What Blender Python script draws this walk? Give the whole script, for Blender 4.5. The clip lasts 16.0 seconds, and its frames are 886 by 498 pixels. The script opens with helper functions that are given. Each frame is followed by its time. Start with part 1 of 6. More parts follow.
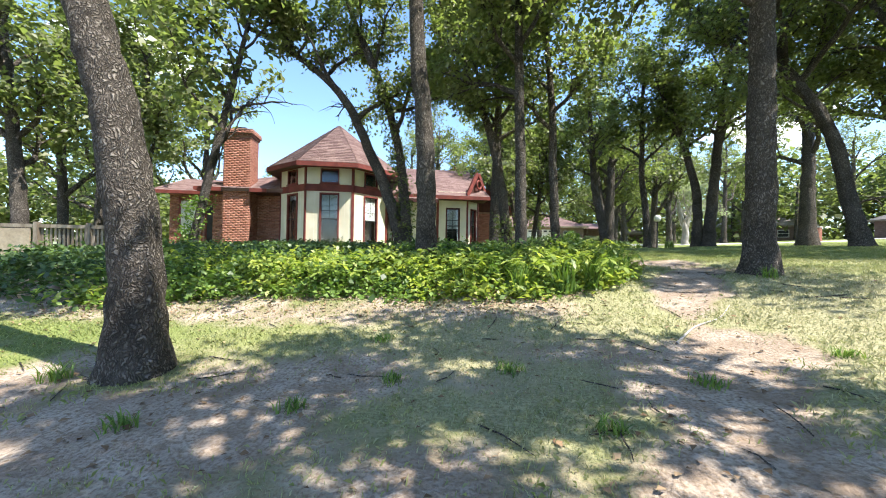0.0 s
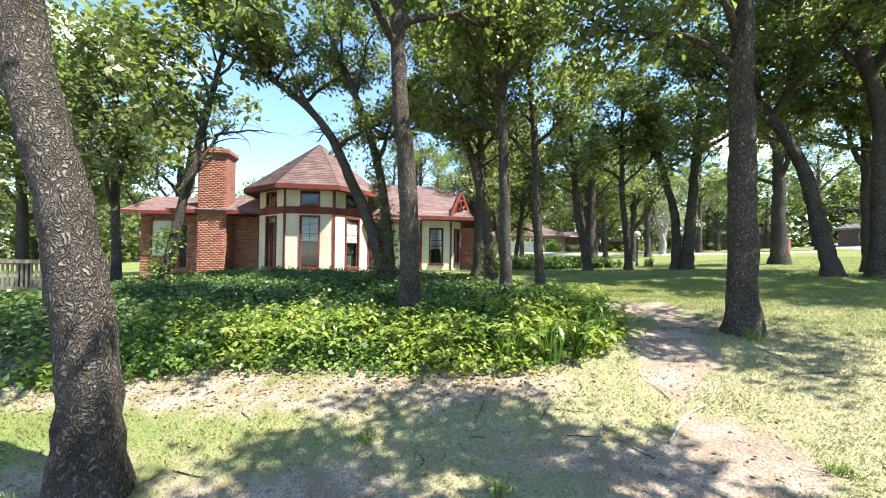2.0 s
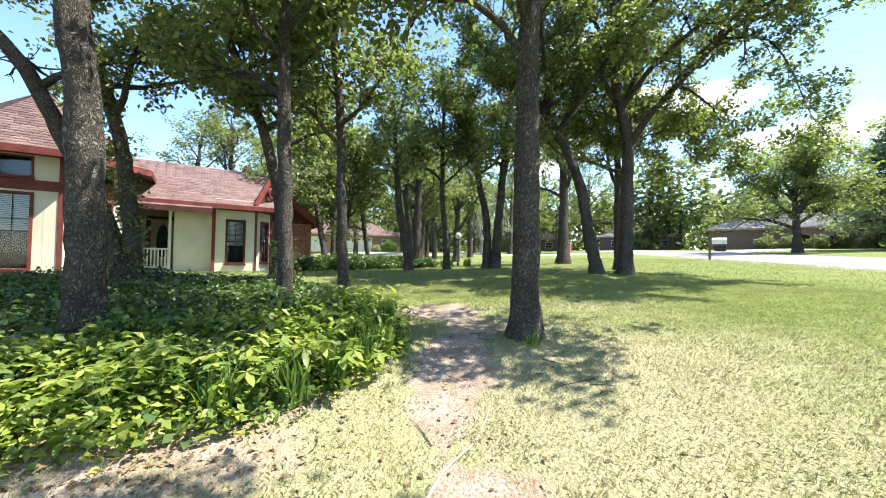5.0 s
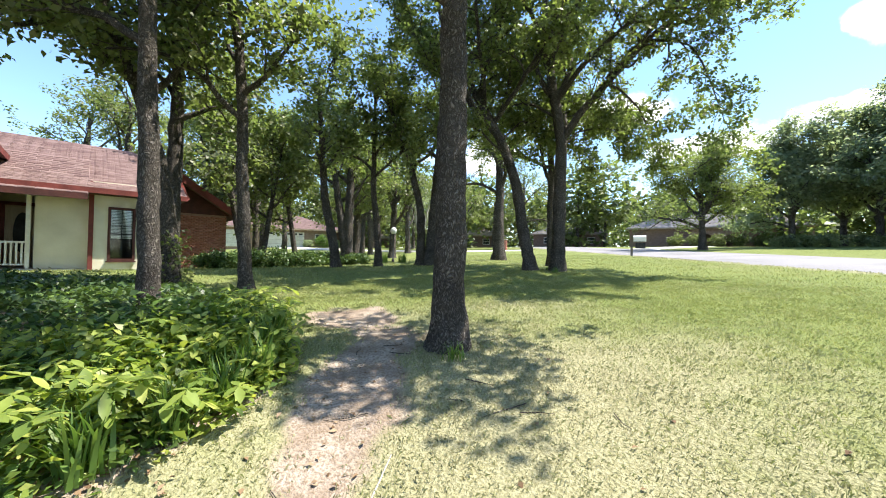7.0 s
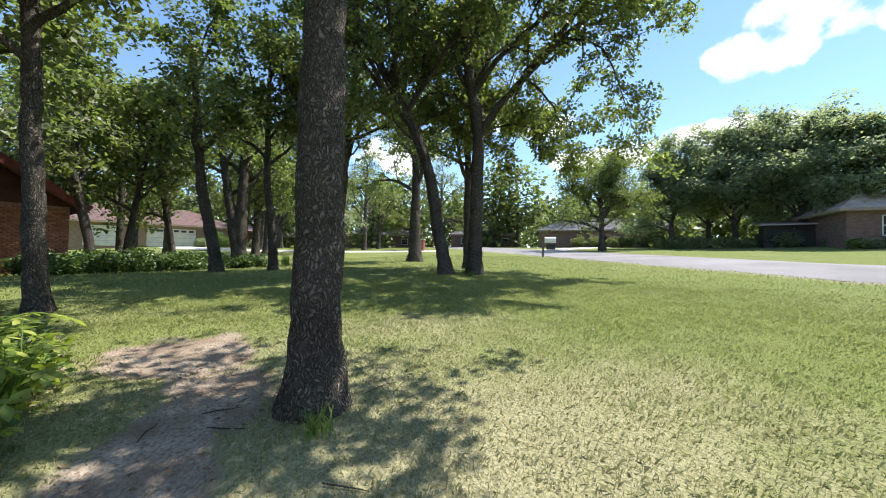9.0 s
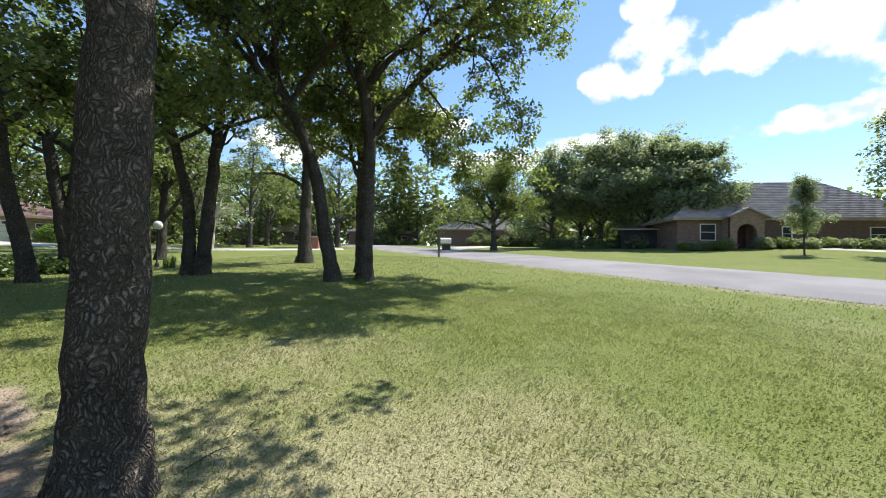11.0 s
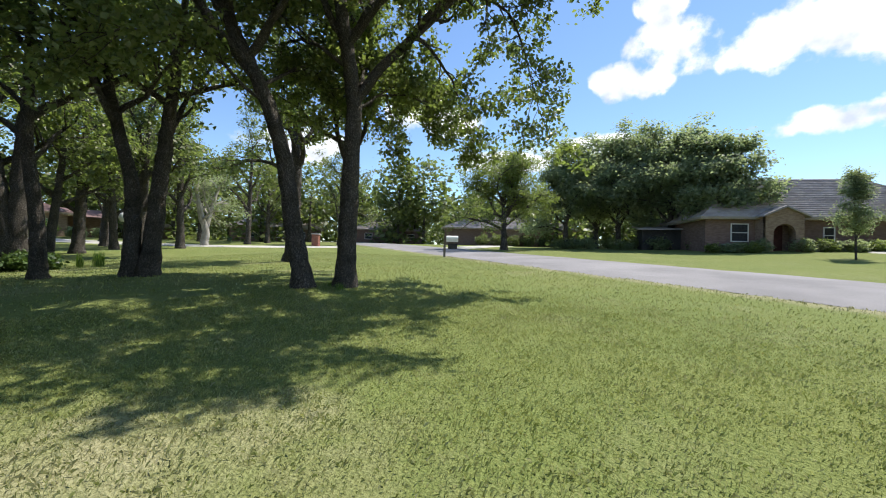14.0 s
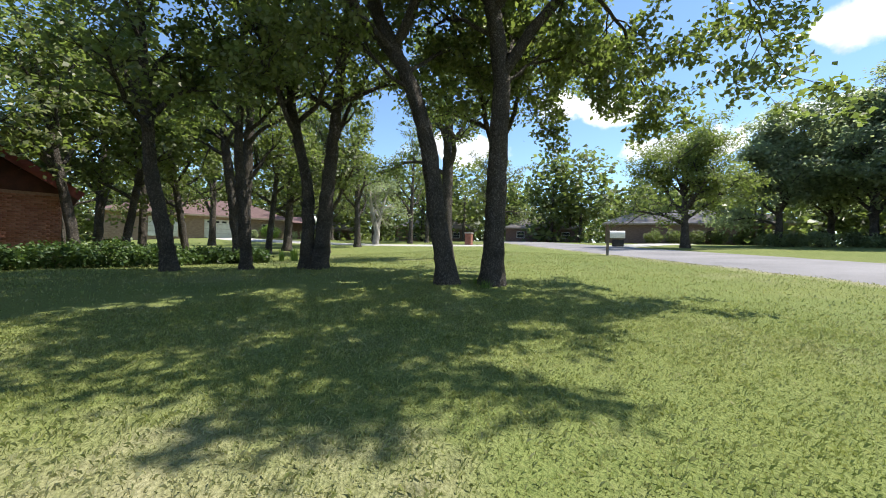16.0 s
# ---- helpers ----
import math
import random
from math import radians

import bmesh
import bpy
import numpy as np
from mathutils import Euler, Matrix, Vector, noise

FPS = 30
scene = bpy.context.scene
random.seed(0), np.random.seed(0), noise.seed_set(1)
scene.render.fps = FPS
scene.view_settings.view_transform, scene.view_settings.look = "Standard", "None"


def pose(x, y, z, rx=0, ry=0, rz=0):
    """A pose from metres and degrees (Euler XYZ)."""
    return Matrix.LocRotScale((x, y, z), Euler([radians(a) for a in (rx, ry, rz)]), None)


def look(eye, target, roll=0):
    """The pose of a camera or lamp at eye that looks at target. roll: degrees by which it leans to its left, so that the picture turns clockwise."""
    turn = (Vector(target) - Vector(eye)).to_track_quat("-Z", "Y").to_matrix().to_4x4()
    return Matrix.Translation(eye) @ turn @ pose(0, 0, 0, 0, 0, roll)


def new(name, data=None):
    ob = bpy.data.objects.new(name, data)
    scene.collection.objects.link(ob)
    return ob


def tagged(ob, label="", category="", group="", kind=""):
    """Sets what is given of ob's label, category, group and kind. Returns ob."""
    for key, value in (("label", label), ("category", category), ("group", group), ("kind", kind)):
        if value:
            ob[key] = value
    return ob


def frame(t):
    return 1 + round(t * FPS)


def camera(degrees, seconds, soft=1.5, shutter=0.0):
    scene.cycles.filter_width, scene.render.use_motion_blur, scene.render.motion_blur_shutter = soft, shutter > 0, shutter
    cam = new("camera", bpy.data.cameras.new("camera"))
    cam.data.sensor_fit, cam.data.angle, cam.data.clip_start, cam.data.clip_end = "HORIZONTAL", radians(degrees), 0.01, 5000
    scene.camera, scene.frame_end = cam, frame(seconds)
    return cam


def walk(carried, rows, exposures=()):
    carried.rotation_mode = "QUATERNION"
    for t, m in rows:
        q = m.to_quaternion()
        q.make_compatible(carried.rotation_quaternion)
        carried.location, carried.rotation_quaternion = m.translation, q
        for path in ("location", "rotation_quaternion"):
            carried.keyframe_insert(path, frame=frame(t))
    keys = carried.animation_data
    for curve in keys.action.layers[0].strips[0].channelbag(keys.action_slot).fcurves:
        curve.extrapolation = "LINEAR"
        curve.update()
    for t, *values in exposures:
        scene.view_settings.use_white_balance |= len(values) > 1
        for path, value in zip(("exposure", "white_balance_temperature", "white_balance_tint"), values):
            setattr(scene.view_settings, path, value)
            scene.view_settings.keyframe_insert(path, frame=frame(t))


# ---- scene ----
cam = camera(99.9, 16.0, soft=1.0)
PATH = [
    (0, (0.073, -0.053, 1.386), (0.054, 1.947, 1.404), 1.0),
    (0.5, (0.018, -0.045, 1.778), (0.017, 1.955, 1.802), 1.1),
    (1, (-0.124, -0.01, 2.085), (-0.125, 1.989, 2.119), 1.1),
    (1.5, (-0.073, 0.041, 2.131), (-0.058, 2.04, 2.168), 0.9),
    (2, (0.049, 0.1, 2.163), (0.12, 2.099, 2.205), 0.6),
    (2.5, (0.21, 0.435, 2.145), (0.391, 2.426, 2.188), 0.7),
    (3, (0.518, 0.677, 2.155), (0.849, 2.649, 2.193), 0.8),
    (3.5, (0.832, 0.706, 2.187), (1.332, 2.642, 2.229), 0.7),
    (4, (1.063, 0.865, 2.132), (1.704, 2.759, 2.163), 0.7),
    (4.5, (1.178, 1.099, 2.123), (1.947, 2.944, 2.157), 0.8),
    (4.7, (1.222, 1.153, 2.13), (2.041, 2.977, 2.173), 0.8),
    (6.8, (1.869, 1.759, 2.116), (2.97, 3.428, 2.159), 1.4),
    (7, (1.972, 1.819, 2.139), (3.123, 3.454, 2.177), 1.0),
    (7.5, (2.392, 2.018, 2.189), (3.632, 3.586, 2.238), 0.6),
    (8, (2.624, 2.306, 2.138), (3.943, 3.808, 2.182), 0.6),
    (8.5, (2.795, 2.591, 2.163), (4.191, 4.022, 2.21), 0.6),
    (9, (3.008, 2.636, 2.217), (4.482, 3.987, 2.262), 0.9),
    (9.2, (3.105, 2.658, 2.253), (4.614, 3.969, 2.299), 1.0),
    (11.3, (3.556, 2.557, 2.513), (5.368, 3.402, 2.547), 1.3),
    (11.5, (3.706, 2.619, 2.508), (5.541, 3.413, 2.544), 1.5),
    (12, (4.133, 2.844, 2.513), (6.009, 3.537, 2.546), 1.5),
    (12.5, (4.476, 2.97, 2.522), (6.368, 3.618, 2.553), 1.7),
    (13, (4.944, 3.077, 2.55), (6.828, 3.747, 2.587), 1.7),
    (13.5, (5.273, 3.273, 2.516), (7.112, 4.059, 2.547), 1.7),
    (14, (5.55, 3.528, 2.524), (7.305, 4.486, 2.552), 1.7),
    (14.5, (5.745, 3.652, 2.537), (7.382, 4.801, 2.561), 1.7),
    (15, (5.984, 3.742, 2.544), (7.477, 5.072, 2.565), 1.6),
    (15.5, (6.234, 4.035, 2.465), (7.583, 5.512, 2.48), 1.8),
    (16, (6.508, 4.258, 2.404), (7.746, 5.828, 2.406), 1.8),
]
walk(cam, [(t, look(eye, target, roll)) for t, eye, target, roll in PATH], exposures=[(0, 1.55), (1, 1.68), (3.5, 1.66), (7, 1.4), (9, 0.96), (11.5, 0.66), (13, 0.5), (16, 0.78)])

# ---------- light ----------
SUN_EL, SUN_AZ = 60.0, 114.0          # degrees; azimuth from +y towards +x
world = bpy.data.worlds.new("sky")
scene.world = world
world.use_nodes = True
wt = world.node_tree
wt.nodes.clear()


def wnode(kind, **kw):
    n = wt.nodes.new(kind)
    for k, v in kw.items():
        n.inputs[k].default_value = v
    return n


wout = wt.nodes.new("ShaderNodeOutputWorld")
wbg = wt.nodes.new("ShaderNodeBackground")
wsky = wt.nodes.new("ShaderNodeTexSky")
wsky.sky_type = "NISHITA"
wsky.sun_disc = False
wsky.sun_elevation = radians(SUN_EL)
wsky.sun_rotation = radians(SUN_AZ)
wsky.air_density, wsky.dust_density, wsky.ozone_density = 1.0, 0.05, 5.0
wbg.inputs["Strength"].default_value = 0.14
wco = wt.nodes.new("ShaderNodeTexCoord")


def wmath(op, a, b=None, c=None):
    n = wt.nodes.new("ShaderNodeMath")
    n.operation = op
    for i, v in enumerate((a, b, c)):
        if v is None:
            continue
        if isinstance(v, (int, float)):
            n.inputs[i].default_value = v
        else:
            wt.links.new(v, n.inputs[i])
    return n.outputs[0]


# cumulus: soft ellipses of cloud (azimuth, elevation, half width, half height in degrees) with ragged edges
CLOUDS = [(87.5, 22.8, 5.5, 3.2), (94, 26.5, 6.5, 3.6), (92.5, 31.5, 3.8, 2.4), (103, 24.5, 5.5, 3.8), (110.5, 24.5, 7.5, 4.6), (117.5, 20.5, 7.5, 4.0), (107.5, 15.4, 9.0, 2.2), (121, 27.0, 6.5, 5.0),
          (84, 15.9, 10.0, 1.8), (70, 14.0, 7.0, 1.8), (124, 34.0, 6.0, 3.0), (58, 20.0, 8.0, 3.0), (40, 15.0, 9.0, 3.0), (134, 20.0, 9.0, 3.5),
          (-40, 22.0, 9.0, 3.0), (20, 38.0, 9.0, 3.5), (160, 30.0, 14.0, 5.0), (200, 25.0, 14.0, 5.0), (250, 30.0, 14.0, 5.0)]
wnoise = wnode("ShaderNodeTexNoise", Scale=11.0, Detail=9.0, Roughness=0.52)
wt.links.new(wco.outputs["Generated"], wnoise.inputs["Vector"])
field = None
for az, el, hw, hh in CLOUDS:
    a, e = radians(az), radians(el)
    right = (math.cos(a), -math.sin(a), 0)
    upv = (-math.sin(a) * math.sin(e), -math.cos(a) * math.sin(e), math.cos(e))
    fwd = (math.sin(a) * math.cos(e), math.cos(a) * math.cos(e), math.sin(e))
    dots = []
    for vec in (right, upv, fwd):
        d = wt.nodes.new("ShaderNodeVectorMath")
        d.operation = "DOT_PRODUCT"
        wt.links.new(wco.outputs["Generated"], d.inputs[0])
        d.inputs[1].default_value = vec
        dots.append(d.outputs["Value"])
    px = wmath("MULTIPLY", dots[0], 1 / math.sin(radians(hw)))
    py = wmath("MULTIPLY", dots[1], 1 / math.sin(radians(hh)))
    r2 = wmath("ADD", wmath("MULTIPLY", px, px), wmath("MULTIPLY", py, py))
    front = wmath("GREATER_THAN", dots[2], 0.3)
    blob = wmath("MULTIPLY", wmath("MAXIMUM", wmath("SUBTRACT", 1.25, r2), 0.0), front)
    field = blob if field is None else wmath("MAXIMUM", field, blob)
dens = wmath("MULTIPLY_ADD", wmath("SUBTRACT", wnoise.outputs["Fac"], 0.5), 4.6, wmath("SUBTRACT", field, 0.5))
ramp = wt.nodes.new("ShaderNodeMapRange")
ramp.interpolation_type = "SMOOTHSTEP"
wt.links.new(dens, ramp.inputs["Value"])
ramp.inputs["From Min"].default_value, ramp.inputs["From Max"].default_value = -0.12, 0.55
wmask = wmath("MULTIPLY", ramp.outputs["Result"], wmath("MINIMUM", wmath("MULTIPLY", field, 6.0), 1.0))
wmix = wt.nodes.new("ShaderNodeMix")
wmix.data_type = "RGBA"
wt.links.new(wmask, wmix.inputs["Factor"])
wt.links.new(wsky.outputs["Color"], wmix.inputs["A"])
wshade = wnode("ShaderNodeTexNoise", Scale=16.0, Detail=4.0, Roughness=0.5)
wt.links.new(wco.outputs["Generated"], wshade.inputs["Vector"])
wtone = wt.nodes.new("ShaderNodeValToRGB")
wtone.color_ramp.elements[0].position, wtone.color_ramp.elements[1].position = 0.32, 0.55
wtone.color_ramp.elements[0].color, wtone.color_ramp.elements[1].color = (0.60, 0.65, 0.74, 1), (1, 1, 1, 1)
wt.links.new(wshade.outputs["Fac"], wtone.inputs["Fac"])
wwhite = wt.nodes.new("ShaderNodeMix")
wwhite.data_type, wwhite.blend_type = "RGBA", "MULTIPLY"
wwhite.inputs["Factor"].default_value = 1.0
wt.links.new(wtone.outputs["Color"], wwhite.inputs["A"])
wwhite.inputs["B"].default_value = (6.2, 6.3, 6.5, 1)
wt.links.new(wwhite.outputs["Result"], wmix.inputs["B"])
wt.links.new(wmix.outputs["Result"], wbg.inputs["Color"])
wt.links.new(wbg.outputs["Background"], wout.inputs["Surface"])

sun = new("sun", bpy.data.lights.new("sun", "SUN"))
sun.data.energy, sun.data.angle, sun.data.color = 4.7, radians(0.53), (1.0, 0.955, 0.87)
_a, _e = radians(SUN_AZ), radians(SUN_EL)
sun.matrix_world = look((math.sin(_a) * math.cos(_e) * 60, math.cos(_a) * math.cos(_e) * 60, 60 * math.sin(_e)), (0, 0, 0))


# ---------- materials ----------
def material(name, colors, scale=4.0, rough=0.8, bump=0.0, bump_scale=None, detail=6.0, metal=0.0, stretch=(1, 1, 1), spread=(0.35, 0.65),
             fine=0.15, island=0.0, obj_random=0.0, translucent=0.0, trans_color=None, spec=0.3, bump_dist=0.02):
    """A procedural surface: two or three colours mixed by noise at two scales, bump, and an optional change from piece to piece."""
    m = bpy.data.materials.new(name)
    m.use_nodes = True
    nt = m.node_tree
    b = nt.nodes["Principled BSDF"]
    co = nt.nodes.new("ShaderNodeTexCoord")
    mp = nt.nodes.new("ShaderNodeMapping")
    mp.inputs["Scale"].default_value = stretch
    nt.links.new(co.outputs["Object"], mp.inputs["Vector"])
    n1 = nt.nodes.new("ShaderNodeTexNoise")
    n1.inputs["Scale"].default_value, n1.inputs["Detail"].default_value = scale, detail
    nt.links.new(mp.outputs["Vector"], n1.inputs["Vector"])
    rp = nt.nodes.new("ShaderNodeValToRGB")
    els = rp.color_ramp.elements
    els[0].position, els[1].position = spread
    els[0].color, els[1].color = (*colors[0], 1), (*colors[-1], 1)
    for i, c in enumerate(colors[1:-1]):
        e = els.new(spread[0] + (spread[1] - spread[0]) * (i + 1) / (len(colors) - 1))
        e.color = (*c, 1)
    fac = n1.outputs["Fac"]
    if island or obj_random:
        src = nt.nodes.new("ShaderNodeNewGeometry").outputs["Random Per Island"] if island else nt.nodes.new("ShaderNodeObjectInfo").outputs["Random"]
        k = island or obj_random
        mx = nt.nodes.new("ShaderNodeMix")
        mx.inputs["Factor"].default_value = k
        nt.links.new(fac, mx.inputs["A"])
        nt.links.new(src, mx.inputs["B"])
        fac = mx.outputs["Result"]
    nt.links.new(fac, rp.inputs["Fac"])
    n2 = nt.nodes.new("ShaderNodeTexNoise")
    n2.inputs["Scale"].default_value, n2.inputs["Detail"].default_value = (bump_scale or scale * 8), 5.0
    nt.links.new(mp.outputs["Vector"], n2.inputs["Vector"])
    hs = nt.nodes.new("ShaderNodeHueSaturation")
    v = nt.nodes.new("ShaderNodeMapRange")
    v.inputs["To Min"].default_value, v.inputs["To Max"].default_value = 1 - fine * 2, 1 + fine * 2
    nt.links.new(n2.outputs["Fac"], v.inputs["Value"])
    nt.links.new(v.outputs["Result"], hs.inputs["Value"])
    nt.links.new(rp.outputs["Color"], hs.inputs["Color"])
    nt.links.new(hs.outputs["Color"], b.inputs["Base Color"])
    b.inputs["Roughness"].default_value, b.inputs["Metallic"].default_value = rough, metal
    b.inputs["Specular IOR Level"].default_value = spec
    if bump:
        bp = nt.nodes.new("ShaderNodeBump")
        bp.inputs["Strength"].default_value, bp.inputs["Distance"].default_value = bump, bump_dist
        nt.links.new(n2.outputs["Fac"], bp.inputs["Height"])
        nt.links.new(bp.outputs["Normal"], b.inputs["Normal"])
    if translucent:
        tr = nt.nodes.new("ShaderNodeBsdfTranslucent")
        hs2 = nt.nodes.new("ShaderNodeMix")
        hs2.data_type, hs2.blend_type = "RGBA", "MULTIPLY"
        hs2.inputs["Factor"].default_value = 1.0
        nt.links.new(hs.outputs["Color"], hs2.inputs["A"])
        hs2.inputs["B"].default_value = (*(trans_color or (1.55, 1.65, 0.85)), 1)
        nt.links.new(hs2.outputs["Result"], tr.inputs["Color"])
        ms = nt.nodes.new("ShaderNodeMixShader")
        ms.inputs["Fac"].default_value = translucent
        nt.links.new(b.outputs["BSDF"], ms.inputs[1])
        nt.links.new(tr.outputs["BSDF"], ms.inputs[2])
        nt.links.new(ms.outputs["Shader"], nt.nodes["Material Output"].inputs["Surface"])
    return m


OAK_LEAF = material("oak_leaf", [(0.096, 0.11, 0.046), (0.15, 0.164, 0.07), (0.212, 0.218, 0.10)], 0.5, 0.42, island=0.75, spread=(0.1, 0.95), translucent=0.48, spec=0.5, trans_color=(1.55, 1.9, 0.85))
OAK_LEAF_DARK = material("oak_leaf_dark", [(0.092, 0.106, 0.048), (0.138, 0.152, 0.068), (0.192, 0.20, 0.095)], 0.5, 0.45, island=0.75, spread=(0.1, 0.95), translucent=0.48, spec=0.45, trans_color=(1.55, 1.85, 0.9))
# distant foliage: haze is put into the colour, paler and bluer green
HAZED_LEAF = material("hazed_leaf", [(0.16, 0.19, 0.12), (0.21, 0.245, 0.155), (0.265, 0.30, 0.195)], 0.3, 0.55, island=0.5, spread=(0.1, 0.9), translucent=0.6, trans_color=(1.7, 1.75, 1.2))
PEAR_LEAF = material("round_tree_leaf", [(0.12, 0.15, 0.05), (0.165, 0.195, 0.068), (0.205, 0.235, 0.088)], 0.3, 0.55, island=0.6, spread=(0.1, 0.9), translucent=0.48, trans_color=(1.6, 1.75, 1.0))
IVY_LEAF = material("ivy_leaf", [(0.04, 0.072, 0.026), (0.072, 0.118, 0.038), (0.125, 0.18, 0.055)], 0.6, 0.4, island=0.7, spread=(0.1, 0.9), translucent=0.25, spec=0.3)
CREEPER_LEAF = material("creeper_leaf", [(0.13, 0.19, 0.04), (0.25, 0.31, 0.065), (0.42, 0.44, 0.11)], 0.8, 0.45, island=0.7, spread=(0.15, 0.9), translucent=0.4, spec=0.4)
BRIGHT_LEAF = material("vinca_leaf", [(0.08, 0.14, 0.035), (0.14, 0.22, 0.05), (0.21, 0.29, 0.075)], 0.8, 0.4, island=0.7, spread=(0.15, 0.9), translucent=0.35, spec=0.25)
LILY_LEAF = material("strap_leaf", [(0.06, 0.12, 0.03), (0.12, 0.20, 0.04), (0.20, 0.27, 0.06)], 0.8, 0.45, island=0.7, spread=(0.15, 0.9), translucent=0.3)
BARK_PALE = material("dead_bark", [(0.28, 0.255, 0.225), (0.42, 0.395, 0.355)], 6.0, 0.9, bump=0.5, stretch=(1, 1, 0.3), fine=0.15, spec=0.1)
DRY_LEAF = material("dry_leaf", [(0.11, 0.065, 0.035), (0.22, 0.14, 0.08), (0.33, 0.24, 0.15)], 1.0, 0.8, island=0.85, spread=(0.1, 0.9), spec=0.2)
BRICK = material("red_brick", [(0.25, 0.105, 0.075), (0.34, 0.15, 0.105), (0.41, 0.20, 0.145)], 2.0, 0.9, bump=0.35, bump_scale=60, obj_random=0.6, spread=(0.15, 0.85), fine=0.12, spec=0.15)
BRICK_STUFF = material("red_brick_joined", [(0.25, 0.105, 0.075), (0.34, 0.15, 0.105), (0.41, 0.20, 0.145)], 2.0, 0.9, bump=0.35, bump_scale=60, island=0.6, spread=(0.15, 0.85), fine=0.12, spec=0.15)
MORTAR = material("mortar", [(0.27, 0.16, 0.12), (0.35, 0.225, 0.17)], 12.0, 0.95, bump=0.3, spec=0.1)
CREAM = material("cream_siding", [(0.60, 0.555, 0.42), (0.70, 0.65, 0.51)], 1.6, 0.75, bump=0.12, bump_scale=70, fine=0.06)
# trim red deepened: tree shade on the house is put into its colour
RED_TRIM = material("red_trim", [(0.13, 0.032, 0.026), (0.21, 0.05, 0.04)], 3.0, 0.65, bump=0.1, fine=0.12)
# darker copy of the trim red: porch, soffits, gables, some frames, a door
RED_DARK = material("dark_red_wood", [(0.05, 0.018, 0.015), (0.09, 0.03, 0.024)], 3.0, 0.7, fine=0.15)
SHINGLE = material("asphalt_shingle", [(0.15, 0.095, 0.09), (0.21, 0.14, 0.13), (0.28, 0.195, 0.18)], 3.0, 0.95, bump=0.5, bump_scale=120, obj_random=0.5, spread=(0.15, 0.85), fine=0.2, spec=0.1)
SHINGLE_ST = material("asphalt_shingle_joined", [(0.15, 0.095, 0.09), (0.21, 0.14, 0.13), (0.28, 0.195, 0.18)], 3.0, 0.95, bump=0.5, bump_scale=120, island=0.5, spread=(0.15, 0.85), fine=0.2, spec=0.1)
GREY_ROOF = material("grey_roof", [(0.29, 0.25, 0.24), (0.40, 0.355, 0.34)], 1.2, 0.95, bump=0.4, bump_scale=40, island=0.15, fine=0.12, spec=0.1)
TAN_BRICK = material("tan_brick", [(0.25, 0.17, 0.125), (0.35, 0.255, 0.19)], 3.0, 0.9, bump=0.3, bump_scale=30, stretch=(1, 1, 3), fine=0.2, spec=0.1)
BROWN_BRICK = material("brown_brick", [(0.16, 0.105, 0.085), (0.24, 0.165, 0.135)], 3.0, 0.9, bump=0.3, bump_scale=30, stretch=(1, 1, 3), fine=0.2, spec=0.1)
WHITE_PAINT = material("white_paint", [(0.66, 0.64, 0.58), (0.78, 0.76, 0.70)], 2.0, 0.6, fine=0.08)
WEATHERED = material("weathered_wood", [(0.15, 0.12, 0.092), (0.26, 0.22, 0.175)], 5.0, 0.9, bump=0.4, stretch=(1, 1, 0.2), fine=0.2, spec=0.1)
TAN_PANEL = material("tan_panel", [(0.27, 0.215, 0.155), (0.36, 0.295, 0.22)], 2.0, 0.85, fine=0.15)
CONCRETE = material("concrete", [(0.40, 0.375, 0.34), (0.52, 0.495, 0.455)], 1.0, 0.9, bump=0.2, bump_scale=40, fine=0.1, spec=0.2)
ASPHALT = material("sunlit_road", [(0.20, 0.19, 0.19), (0.28, 0.265, 0.265)], 0.35, 0.9, bump=0.3, bump_scale=90, fine=0.14, spec=0.2)
METAL_DARK = material("dark_metal", [(0.03, 0.03, 0.032), (0.06, 0.06, 0.062)], 6.0, 0.5, metal=0.6)
BLACK_PLASTIC = material("black_plastic", [(0.02, 0.02, 0.021), (0.04, 0.04, 0.042)], 6.0, 0.55)
GLOBE = material("frosted_globe", [(0.55, 0.55, 0.52), (0.68, 0.68, 0.66)], 2.0, 0.25, fine=0.03, spec=0.5)
BLIND = material("window_blind", [(0.55, 0.55, 0.53), (0.66, 0.66, 0.64)], 2.0, 0.6, fine=0.04)
# near-black brown for the sheets behind windows, a side door and a shed
NEAR_BLACK = material("near_black", [(0.03, 0.028, 0.026), (0.06, 0.055, 0.05)], 1.0, 0.9)
DOOR_TAN = material("varnished_door", [(0.42, 0.33, 0.22), (0.50, 0.41, 0.29)], 3.0, 0.5, stretch=(4, 4, 0.5))


def glass_material():
    m = bpy.data.materials.new("window_glass")
    m.use_nodes = True
    b = m.node_tree.nodes["Principled BSDF"]
    b.inputs["Base Color"].default_value = (0.75, 0.8, 0.8, 1)
    b.inputs["Roughness"].default_value = 0.03
    b.inputs["Transmission Weight"].default_value = 1.0
    b.inputs["IOR"].default_value = 1.45
    return m


GLASS = glass_material()


